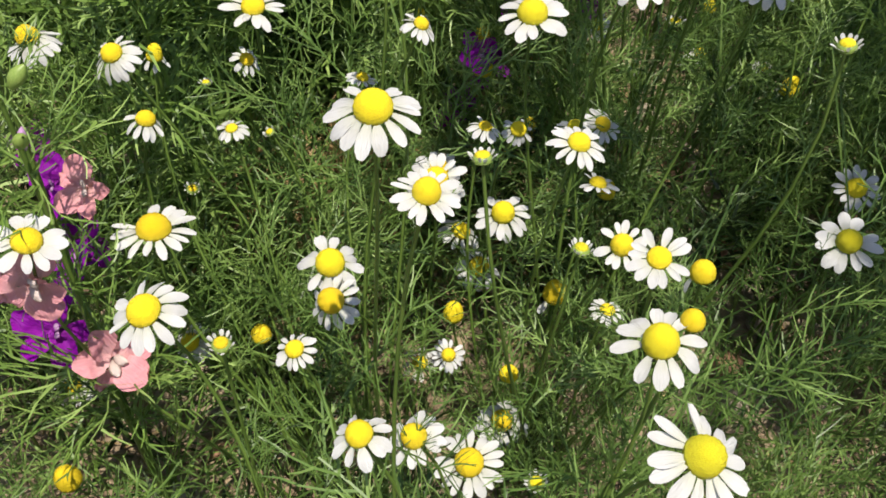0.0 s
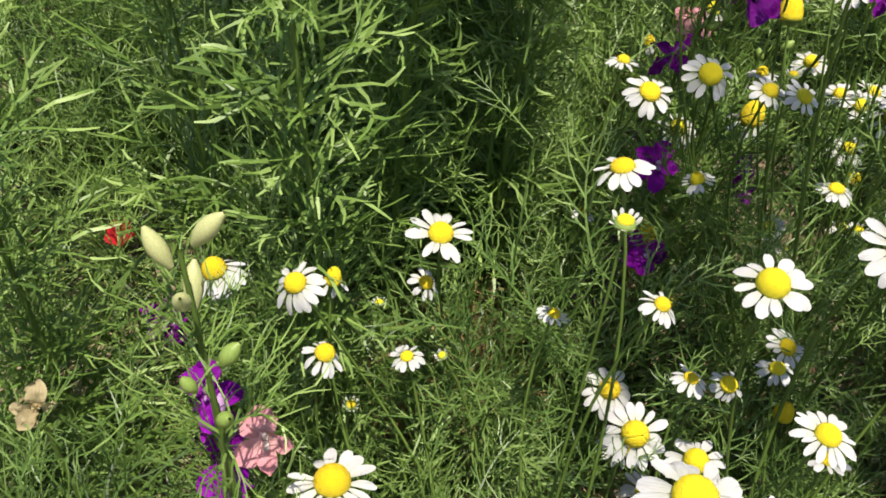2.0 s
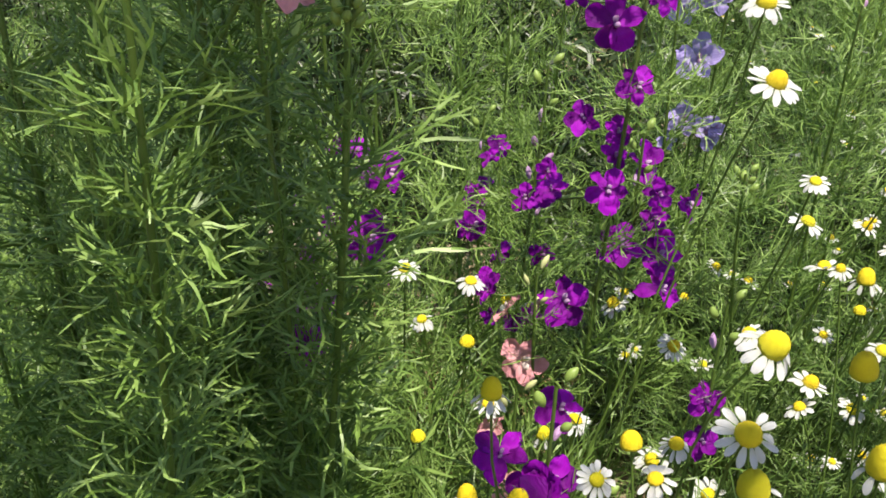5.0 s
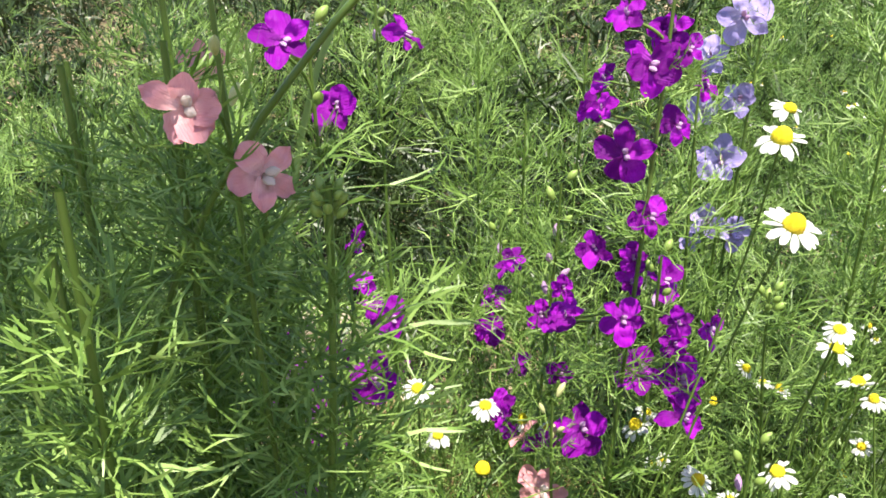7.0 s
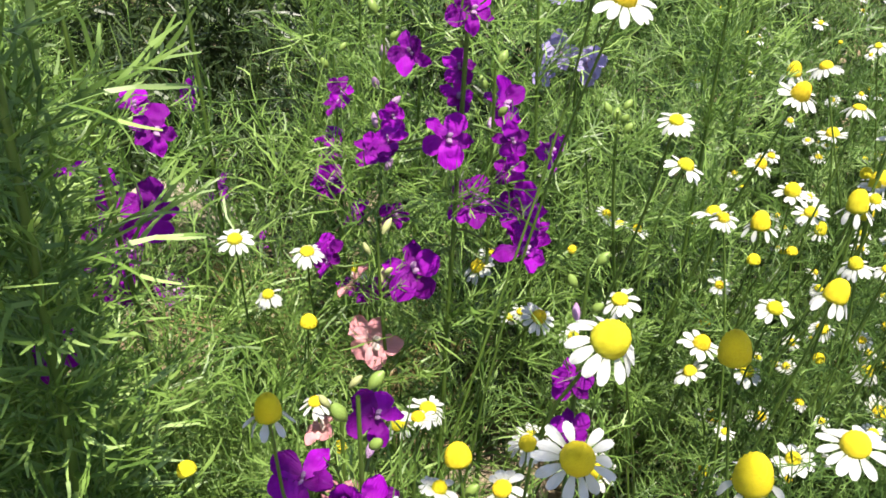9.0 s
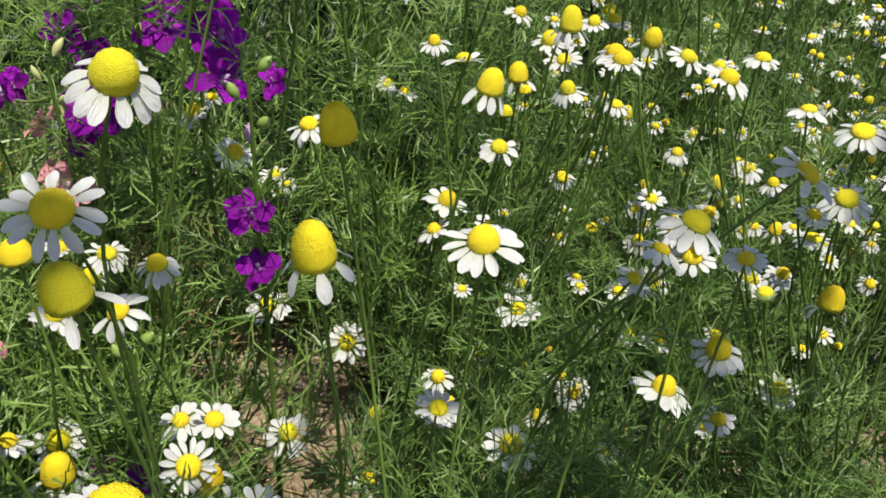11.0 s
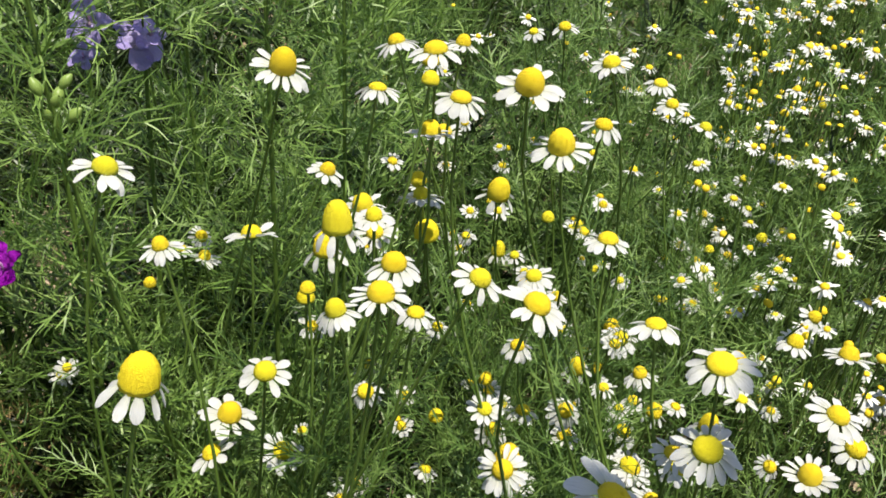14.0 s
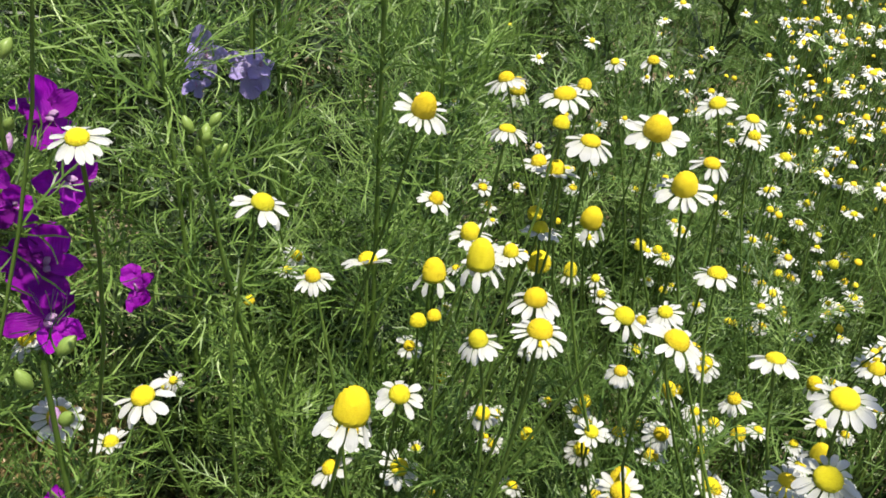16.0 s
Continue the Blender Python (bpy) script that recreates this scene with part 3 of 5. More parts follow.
chamomile("daisy", 0.0197, 0.2207, 0.2064, 12.3)
chamomile("daisy", 0.0090, 0.2229, 0.2056, 12.8)
chamomile("daisy", -0.1340, 0.2236, 0.2319, 19.5)
chamomile("daisy", -0.0233, 0.2239, 0.2811, 15.7)
chamomile("daisy", -0.1126, 0.2302, 0.2225, 19.8)
chamomile("daisy", -0.0788, 0.2318, 0.1920, 12.2)
chamomile("bud", -0.0997, 0.2360, 0.1571, 4.8)
chamomile("daisy", -0.0130, 0.2360, 0.0500, 18.7)
chamomile("daisy", 0.0116, 0.2381, 0.1180, 21.0)
chamomile("daisy", -0.0329, 0.2391, 0.2106, 11.0)
chamomile("daisy", 0.0911, 0.2392, 0.2545, 21.0)
chamomile("bud", -0.0683, 0.2411, 0.1826, 4.0)
chamomile("cone", -0.1038, 0.2429, 0.2126, 6.0)
chamomile("daisy", 0.0412, 0.2434, 0.1907, 13.4)
chamomile("bud", -0.0904, 0.2489, 0.1976, 4.0)
chamomile("daisy", -0.0745, 0.2509, 0.2071, 12.4)
chamomile("daisy", -0.0706, 0.2540, 0.2272, 22.0)
chamomile("daisy", -0.0070, 0.2582, 0.1533, 22.0)
chamomile("daisy", 0.0036, 0.2639, 0.1126, 21.0)
chamomile("daisy", 0.0923, 0.2725, 0.3055, 25.0)
chamomile("daisy", 0.1681, 0.2730, 0.1396, 21.0)
chamomile("bare", 0.0646, 0.2735, 0.1310, 8.5)
chamomile("daisy", 0.0357, 0.2753, 0.3301, 22.5)
chamomile("daisy", 0.0592, 0.2796, 0.1621, 16.7)
chamomile("daisy", 0.0635, 0.2872, 0.3170, 11.4)
chamomile("daisy", 0.0407, 0.2980, 0.2592, 13.9)
chamomile("bud", 0.0380, 0.3084, 0.2605, 4.2)
chamomile("daisy", 0.0127, 0.3104, 0.2576, 19.1)
chamomile("daisy", 0.0335, 0.3108, 0.2528, 13.7)
chamomile("daisy", -0.0054, 0.3110, 0.2490, 18.3)
chamomile("daisy", 0.0174, 0.3123, 0.2123, 12.9)
chamomile("bare", 0.0795, 0.3147, 0.3163, 9.2)
chamomile("daisy", 0.0782, 0.3219, 0.3288, 19.6)
chamomile("daisy", 0.0382, 0.3250, 0.3074, 12.8)
chamomile("daisy", 0.2671, 0.3274, 0.2985, 15.0)
chamomile("cone", 0.1238, 0.3303, 0.3106, 9.5)
chamomile("daisy", 0.0753, 0.3304, 0.2005, 16.3)
chamomile("cone", 0.0003, 0.3314, 0.2925, 7.0)
chamomile("bare", 0.0098, 0.3316, 0.1500, 8.8)
chamomile("daisy", -0.0139, 0.3323, 0.2480, 12.2)
chamomile("daisy", -0.0193, 0.3332, 0.1753, 11.0)
chamomile("bare", 0.0087, 0.3360, 0.1625, 8.4)
chamomile("bud", 0.0933, 0.3381, 0.1741, 6.5)
chamomile("daisy", 0.0888, 0.3423, 0.3449, 21.5)
chamomile("daisy", 0.1073, 0.3429, 0.2138, 15.8)
chamomile("daisy", 0.0909, 0.3430, 0.2335, 16.1)
chamomile("bare", 0.0427, 0.3457, 0.2640, 8.3)
chamomile("daisy", 0.0609, 0.3468, 0.1647, 15.1)
chamomile("bare", 0.0180, 0.3471, 0.2756, 8.3)
chamomile("cone", 0.0939, 0.3479, 0.2225, 9.5)
chamomile("daisy", 0.2125, 0.3542, 0.2904, 13.8)
chamomile("daisy", 0.1654, 0.3543, 0.2950, 21.0)
chamomile("daisy", 0.2215, 0.3545, 0.2871, 12.9)
chamomile("cone", 0.0078, 0.3559, 0.3152, 7.0)
chamomile("daisy", 0.0428, 0.3582, 0.2319, 12.9)
chamomile("bare", -0.0161, 0.3589, 0.2938, 5.8)
chamomile("bare", 0.0563, 0.3606, 0.2923, 7.5)
chamomile("daisy", 0.2105, 0.3609, 0.2753, 11.0)
chamomile("daisy", 0.2244, 0.3613, 0.2934, 20.8, None, (0.090, 0.392))
chamomile("bare", 0.1656, 0.3631, 0.1220, 9.3)
chamomile("daisy", 0.2535, 0.3634, 0.3064, 20.0, None, (0.075, 0.385))
chamomile("daisy", 0.2315, 0.3658, 0.2280, 21.0)
chamomile("bare", 0.1308, 0.3664, 0.3200, 8.6)
chamomile("daisy", 0.2461, 0.3679, 0.2753, 13.0)
chamomile("cone", 0.0479, 0.3710, 0.2037, 9.9)
chamomile("bud", 0.3372, 0.3732, 0.2059, 6.5)
chamomile("daisy", 0.0942, 0.3748, 0.2178, 15.5)
chamomile("daisy", 0.0719, 0.3764, 0.2603, 17.3)
chamomile("daisy", 0.0830, 0.3805, 0.2123, 15.3)
chamomile("daisy", 0.1901, 0.3809, 0.1894, 21.0)
chamomile("bare", 0.0380, 0.3827, 0.0720, 10.5)
chamomile("daisy", 0.0536, 0.3844, 0.2531, 14.0)
chamomile("daisy", 0.1652, 0.3874, 0.2026, 17.2)
chamomile("daisy", 0.0818, 0.3888, 0.2665, 14.8)
chamomile("cone", 0.1733, 0.3948, 0.3160, 8.0)
chamomile("daisy", 0.2687, 0.3992, 0.2102, 21.0)
chamomile("daisy", 0.3410, 0.3996, 0.2316, 15.3)
chamomile("bud", 0.2844, 0.4065, 0.2294, 6.8)
chamomile("bare", 0.3143, 0.4086, 0.2221, 8.9)
chamomile("daisy", 0.3388, 0.4089, 0.2531, 15.3)
chamomile("daisy", 0.3056, 0.4104, 0.2664, 19.4)
chamomile("daisy", 0.3076, 0.4178, 0.2883, 19.4)
chamomile("daisy", 0.0484, 0.4182, 0.2523, 13.4)
chamomile("daisy", 0.0999, 0.4194, 0.0911, 12.4)
chamomile("daisy", 0.1710, 0.4202, 0.1843, 13.2)
chamomile("daisy", 0.1249, 0.4205, 0.3627, 12.1)
chamomile("daisy", 0.1139, 0.4233, 0.1562, 21.0)
chamomile("daisy", 0.1759, 0.4236, 0.1667, 21.0)
chamomile("daisy", 0.0300, 0.4236, 0.1600, 21.0)
chamomile("daisy", 0.2214, 0.4242, 0.3112, 14.7)
chamomile("daisy", 0.1741, 0.4244, 0.0910, 13.4)
chamomile("daisy", 0.3082, 0.4267, 0.2487, 13.4)
chamomile("daisy", 0.2600, 0.4268, 0.3035, 17.3)
chamomile("daisy", 0.0119, 0.4293, 0.2518, 14.6)
chamomile("daisy", 0.3638, 0.4311, 0.2520, 18.6)
chamomile("cone", 0.3201, 0.4313, 0.2529, 6.1)
chamomile("daisy", 0.2467, 0.4318, 0.3082, 13.1)
chamomile("daisy", 0.3286, 0.4342, 0.1488, 21.0)
chamomile("daisy", 0.2029, 0.4347, 0.2040, 18.3)
chamomile("daisy", 0.1099, 0.4367, 0.3942, 21.5)
chamomile("daisy", 0.3000, 0.4391, 0.2856, 16.4)
chamomile("daisy", 0.3210, 0.4391, 0.2293, 16.1)
chamomile("daisy", 0.2636, 0.4415, 0.2337, 16.1)
chamomile("daisy", 0.2378, 0.4443, 0.1466, 21.0)
chamomile("daisy", 0.2650, 0.4446, 0.2993, 11.0)
chamomile("daisy", 0.0541, 0.4496, 0.2271, 17.1)
chamomile("daisy", 0.2243, 0.4500, 0.1275, 15.0)
chamomile("bare", 0.2682, 0.4501, 0.2286, 8.3)
chamomile("daisy", 0.3223, 0.4502, 0.2019, 14.9)
chamomile("daisy", 0.1258, 0.4507, 0.2765, 16.9)
chamomile("daisy", 0.2296, 0.4511, 0.3016, 16.2)
chamomile("daisy", 0.2151, 0.4522, 0.2873, 14.5)
chamomile("daisy", 0.2128, 0.4532, 0.0825, 17.0)
chamomile("cone", 0.2168, 0.4641, 0.3056, 8.2)
chamomile("daisy", 0.1135, 0.4645, 0.2486, 12.5)
chamomile("daisy", 0.2826, 0.4646, 0.1566, 17.2)
chamomile("cone", 0.0424, 0.4651, 0.2043, 7.1)
chamomile("daisy", 0.1115, 0.4670, 0.4156, 18.5)
chamomile("daisy", 0.2406, 0.4679, 0.2736, 12.1)
chamomile("daisy", 0.1976, 0.4681, 0.2561, 16.4)
chamomile("daisy", 0.1000, 0.4683, 0.2556, 15.7)
chamomile("daisy", 0.3139, 0.4693, 0.1513, 15.4)
chamomile("daisy", 0.2275, 0.4707, 0.3041, 11.3)
chamomile("daisy", 0.3996, 0.4711, 0.2402, 17.7)
chamomile("daisy", 0.1515, 0.4718, 0.0665, 21.0)
chamomile("daisy", 0.1715, 0.4765, 0.2944, 12.4)
chamomile("daisy", 0.2810, 0.4776, 0.3207, 17.9, 3)
chamomile("daisy", 0.2703, 0.4802, 0.2224, 13.1)
chamomile("bare", 0.0152, 0.4811, 0.1766, 6.5)
chamomile("daisy", 0.2293, 0.4816, 0.2334, 12.8)
chamomile("daisy", 0.2717, 0.4840, 0.3363, 18.8)
chamomile("daisy", 0.4370, 0.4850, 0.1767, 20.5)
chamomile("daisy", 0.3058, 0.4862, 0.2840, 15.4)
chamomile("daisy", 0.2036, 0.4874, 0.2057, 15.7)
chamomile("daisy", 0.2542, 0.4897, 0.3306, 16.6)
chamomile("daisy", 0.1587, 0.4909, 0.3113, 17.4)
chamomile("bare", 0.2118, 0.4922, 0.2678, 5.2)
chamomile("daisy", 0.1065, 0.4927, 0.1640, 21.0)
chamomile("daisy", 0.1420, 0.4938, 0.1376, 21.0)
chamomile("bud", 0.2104, 0.4943, 0.2072, 4.8)
chamomile("daisy", 0.3078, 0.4951, 0.2037, 16.0)
chamomile("daisy", 0.3346, 0.4955, 0.2186, 14.1)
chamomile("daisy", 0.1794, 0.4959, 0.2001, 17.3)
chamomile("bare", 0.2466, 0.4962, 0.3333, 5.4)
chamomile("daisy", 0.2853, 0.4971, 0.2351, 13.9)
chamomile("bare", 0.1573, 0.4999, 0.0822, 8.5)
chamomile("bare", 0.0047, 0.5008, 0.2340, 7.0)
chamomile("daisy", 0.2364, 0.5008, 0.0478, 21.0)
chamomile("daisy", 0.2491, 0.5014, 0.3150, 15.9)
chamomile("daisy", 0.2941, 0.5032, 0.1992, 14.1)
chamomile("daisy", 0.1867, 0.5037, 0.2099, 21.0)
chamomile("daisy", 0.3380, 0.5040, 0.0500, 17.7)
chamomile("daisy", 0.2491, 0.5040, 0.3399, 16.3)
chamomile("daisy", 0.3007, 0.5045, 0.0457, 21.0)
chamomile("daisy", 0.2263, 0.5051, 0.1595, 15.2)
chamomile("daisy", 0.2488, 0.5059, 0.2911, 15.0)
chamomile("daisy", 0.2064, 0.5059, 0.3338, 18.5, 3)
chamomile("daisy", 0.2339, 0.5083, 0.3265, 15.0)
chamomile("daisy", 0.3292, 0.5094, 0.2008, 11.0)
chamomile("daisy", 0.4210, 0.5095, 0.1441, 14.0)
chamomile("daisy", 0.0057, 0.5102, 0.2646, 16.7)
chamomile("daisy", 0.3103, 0.5133, 0.3112, 16.0)
chamomile("bare", 0.2535, 0.5137, 0.2736, 7.9)
chamomile("daisy", 0.2927, 0.5144, 0.1153, 21.0)
chamomile("bare", 0.2496, 0.5153, 0.2919, 5.4)
chamomile("daisy", 0.3582, 0.5194, 0.1432, 21.0)
chamomile("daisy", 0.3566, 0.5199, 0.1449, 21.0)
chamomile("cone", 0.3215, 0.5200, 0.2027, 7.3)
chamomile("daisy", 0.0803, 0.5200, 0.2468, 16.7)
chamomile("daisy", 0.3027, 0.5204, 0.1426, 21.0)
chamomile("daisy", 0.3223, 0.5206, 0.1664, 14.7)
chamomile("daisy", 0.2625, 0.5219, 0.3351, 11.5)
chamomile("cone", 0.3634, 0.5225, 0.1722, 6.6)
chamomile("daisy", 0.4052, 0.5229, 0.1749, 16.3)
chamomile("daisy", 0.4266, 0.5270, 0.2009, 17.3)
chamomile("bare", 0.2147, 0.5280, 0.2402, 6.6)
chamomile("daisy", 0.0383, 0.5281, 0.2369, 12.2)
chamomile("daisy", 0.0881, 0.5286, 0.2483, 11.8)
chamomile("daisy", 0.2940, 0.5305, 0.1635, 16.9)
chamomile("daisy", 0.3173, 0.5318, 0.3257, 14.8)
chamomile("daisy", 0.2392, 0.5320, 0.2630, 16.7)
chamomile("cone", 0.0255, 0.5333, 0.2378, 6.0)
chamomile("daisy", -0.0290, 0.5343, 0.2571, 17.7)
chamomile("daisy", 0.2194, 0.5375, 0.0868, 21.0)
chamomile("bare", 0.2713, 0.5409, 0.1654, 5.9)
chamomile("daisy", 0.1969, 0.5429, 0.2589, 19.7)
chamomile("daisy", 0.3649, 0.5433, 0.1609, 13.4)
chamomile("daisy", 0.3525, 0.5447, 0.1962, 17.6)
chamomile("daisy", 0.4428, 0.5449, 0.1437, 12.0)
chamomile("daisy", 0.4496, 0.5459, 0.1985, 14.2)
chamomile("daisy", 0.2578, 0.5471, 0.1550, 11.0)
chamomile("cone", 0.2239, 0.5472, 0.2480, 10.5)
chamomile("daisy", 0.2375, 0.5500, 0.2647, 17.8)
chamomile("daisy", -0.0205, 0.5558, 0.2104, 17.3)
chamomile("cone", 0.4244, 0.5569, 0.1678, 9.0)
chamomile("daisy", 0.3755, 0.5608, 0.1245, 21.0)
chamomile("bare", 0.3171, 0.5627, 0.2484, 5.1)
chamomile("daisy", 0.2530, 0.5630, 0.0500, 16.6)
chamomile("daisy", 0.2268, 0.5658, 0.2712, 15.0)
chamomile("bare", 0.3596, 0.5675, 0.1862, 7.5)
chamomile("daisy", 0.2213, 0.5703, 0.1953, 13.3)
chamomile("bare", 0.3585, 0.5704, 0.1590, 6.7)
chamomile("daisy", 0.3927, 0.5727, 0.2055, 11.0)
chamomile("daisy", 0.3610, 0.5735, 0.3023, 14.3)
chamomile("daisy", 0.2516, 0.5741, 0.3188, 17.8)
chamomile("cone", 0.3002, 0.5791, 0.2520, 9.9)
chamomile("daisy", 0.3070, 0.5810, 0.0500, 15.6)
chamomile("daisy", 0.2442, 0.5874, 0.0807, 21.0)
chamomile("daisy", 0.1787, 0.5943, 0.2178, 14.7)
chamomile("daisy", 0.3069, 0.5949, 0.2340, 11.0)
chamomile("daisy", 0.1169, 0.5959, 0.1626, 11.0)
chamomile("daisy", 0.1690, 0.5966, 0.2211, 11.0)
chamomile("daisy", 0.2793, 0.5998, 0.2709, 16.6)
chamomile("daisy", 0.1129, 0.6039, 0.1531, 12.2)
chamomile("daisy", 0.3749, 0.6065, 0.2463, 11.0)
chamomile("daisy", 0.3946, 0.6191, 0.2743, 16.1)
chamomile("daisy", 0.4165, 0.6207, 0.2615, 14.4)
chamomile("daisy", 0.4970, 0.6210, 0.0800, 21.0)
chamomile("bare", 0.1520, 0.6270, 0.1851, 6.0)
chamomile("daisy", 0.1715, 0.6304, 0.3771, 21.0)
chamomile("daisy", 0.2648, 0.6313, 0.2423, 11.0)
chamomile("daisy", 0.4452, 0.6337, 0.1463, 11.8)
chamomile("daisy", 0.3412, 0.6348, 0.3059, 13.8)
chamomile("daisy", 0.3843, 0.6396, 0.0702, 21.0)
chamomile("daisy", 0.1764, 0.6453, 0.1979, 14.4)
chamomile("daisy", 0.2645, 0.6700, 0.0916, 21.0)
chamomile("cone", 0.2909, 0.6788, 0.2742, 10.5)
chamomile("daisy", 0.4614, 0.6865, 0.1520, 12.8)
chamomile("daisy", 0.3476, 0.6915, 0.2855, 13.6)
chamomile("cone", 0.3449, 0.6932, 0.1503, 8.8)
chamomile("daisy", 0.0146, 0.7080, 0.0649, 21.0)
chamomile("daisy", 0.4934, 0.7189, 0.1549, 16.4)
chamomile("daisy", 0.5232, 0.7210, 0.1197, 16.4)
chamomile("daisy", 0.4220, 0.7350, 0.0500, 17.8)
chamomile("daisy", 0.1400, 0.7900, 0.0500, 17.7)
chamomile("daisy", 0.5525, 0.8413, 0.1123, 19.2)

# ---- larkspurs ----
larkspur("purple", 0.060, 0.500, 0.500, "tall larkspur spike with many deep purple blossoms",
         ((0.0498, 0.4907, 0.2651, 26.0), (0.0765, 0.5021, 0.2895, 24.6), (0.0146, 0.5063, 0.2595, 17.1), (0.0418, 0.5054, 0.3169, 17.8), (0.0629, 0.4849, 0.3274, 21.1), (0.0499, 0.4875, 0.3594, 16.9), (0.0707, 0.4850, 0.3752, 17.7), (0.0586, 0.4869, 0.4005, 24.7), (0.0810, 0.5016, 0.4077, 16.0), (0.0560, 0.5723, 0.3938, 16.1), (0.0950, 0.4900, 0.2730, 23.6), (0.0660, 0.4900, 0.4350, 23.2), (0.0560, 0.4900, 0.4540, 16.0), (0.0750, 0.5000, 0.4460, 16.3), (0.0680, 0.5000, 0.3490, 14.0), (0.0880, 0.4900, 0.3230, 14.0), (0.0510, 0.5000, 0.4270, 14.4), (0.0520, 0.5100, 0.4120, 14.0), (0.0680, 0.5000, 0.3370, 14.0), (0.0400, 0.5200, 0.3070, 18.5), (0.0820, 0.5000, 0.4390, 14.5), (0.0730, 0.5000, 0.4440, 14.0), (0.0950, 0.5200, 0.4190, 14.0), (0.0260, 0.4840, 0.0800, 27.0),), 6, (0.015, -0.005))
larkspur("purple", 0.032, 0.560, 0.360, "shorter purple larkspur with small blossoms going over",
         ((0.0333, 0.5509, 0.2909, 16.9), (0.0180, 0.5993, 0.2926, 16.4), (0.0250, 0.5400, 0.0800, 27.0), (0.0120, 0.6000, 0.2750, 16.6), (0.0210, 0.5800, 0.3080, 14.0), (0.0440, 0.5500, 0.3070, 14.0), (0.0250, 0.5800, 0.2410, 18.1), (0.0140, 0.5200, 0.2570, 14.6), (0.0440, 0.5400, 0.2620, 14.0), (0.0300, 0.5300, 0.2250, 13.0), (0.0380, 0.5200, 0.2380, 12.0), (0.0200, 0.5600, 0.2100, 12.0),), 6, (0.01, 0.0), buds=9)
larkspur("purple", 0.015, 0.650, 0.300, "purple larkspur behind among green foliage",
         ((0.0100, 0.6528, 0.2424, 21.2), (0.0080, 0.6500, 0.2210, 21.6), (0.0100, 0.6200, 0.2390, 19.5),), 5, (0.0, 0.0))
larkspur("purple", 0.030, 0.365, 0.310, "low purple larkspur beside chamomile heads",
         ((0.0271, 0.3587, 0.2687, 22.1), (0.0128, 0.3670, 0.2777, 20.5), (0.0342, 0.3790, 0.2897, 17.2), (0.0310, 0.3600, 0.2730, 20.5), (0.0161, 0.4210, 0.0799, 27.0), (-0.0040, 0.3830, 0.0800, 27.0),), 4, (0.0, 0.0), low=0.2)
larkspur("purple", 0.012, 0.345, 0.270, "low purple larkspur in the chamomile bed",
         ((0.0086, 0.3585, 0.2360, 23.2), (0.0066, 0.3394, 0.1968, 21.7), (0.0268, 0.3449, 0.2712, 27.0), (0.0080, 0.3280, 0.1600, 21.0), (0.0000, 0.3620, 0.1050, 18.0),), 4, (0.0, 0.0), low=0.2)
larkspur("purple", -0.045, 0.460, 0.460, "purple larkspur with scattered blossoms over pale soil",
         ((-0.0388, 0.4452, 0.3215, 21.5), (-0.0299, 0.4377, 0.3544, 16.0), (-0.0489, 0.4591, 0.4282, 17.5), (-0.0640, 0.4706, 0.2753, 20.6), (-0.0600, 0.4336, 0.4572, 19.3), (-0.0570, 0.4700, 0.3170, 16.6), (-0.0470, 0.4800, 0.3450, 14.0), (-0.0680, 0.4800, 0.2960, 15.3), (-0.0690, 0.4700, 0.2850, 14.1), (-0.0400, 0.4700, 0.3400, 14.0), (-0.0820, 0.5000, 0.3100, 14.0),), 6, (-0.01, -0.01))
larkspur("purple", -0.060, 0.400, 0.340, "thin purple larkspur with few blossoms",
         ((-0.0574, 0.3951, 0.3038, 16.0),), 5, (0.0, 0.0))
larkspur("purple", 0.108, 0.435, 0.300, "small purple larkspur beside white chamomile",
         ((0.1052, 0.4313, 0.2532, 16.0), (0.1070, 0.4300, 0.2310, 16.0),), 4, (0.0, 0.0))
larkspur("purple", 0.085, 0.520, 0.340, "purple larkspur at the edge of the chamomile bed",
         ((0.0924, 0.5434, 0.3148, 23.2), (0.1040, 0.5000, 0.3140, 20.7), (0.0950, 0.5000, 0.2860, 23.7), (0.0900, 0.5000, 0.3060, 14.0),), 5, (0.0, 0.0))
larkspur("purple", -0.115, 0.170, 0.250, "purple larkspur behind pink blossoms",
         ((-0.1315, 0.1977, 0.1539, 27.0), (-0.1313, 0.1705, 0.1506, 27.0),), 5, (0.0, 0.0))
larkspur("purple", -0.050, 0.600, 0.460, "purple larkspur in the green foliage",
         ((-0.0360, 0.6000, 0.4240, 23.8), (-0.1510, 0.6520, 0.0800, 27.0),), 6, (0.0, 0.0))
larkspur("pink", -0.112, 0.165, 0.270, "salmon-pink larkspur with wide open blossoms and cream buds",
         ((-0.1115, 0.1856, 0.2041, 20.3), (-0.1108, 0.1440, 0.2103, 24.7), (-0.1012, 0.1487, 0.1689, 23.9),), 2, (-0.013, 0.025), buds=4, bud_size=0.012)
larkspur("pink", -0.060, 0.365, 0.500, "pink larkspur with green buds close to the path",
         ((-0.0491, 0.3535, 0.4430, 18.0), (-0.0610, 0.3400, 0.4640, 18.2), (-0.0910, 0.4500, 0.4460, 18.0),), 8, (0.0, 0.0), leaf=1.2)
larkspur("pink", 0.036, 0.490, 0.280, "small pink larkspur under the purple spike",
         ((0.0247, 0.5106, 0.2458, 18.0), (0.0326, 0.4918, 0.2276, 24.9),), 4, (0.0, 0.0))
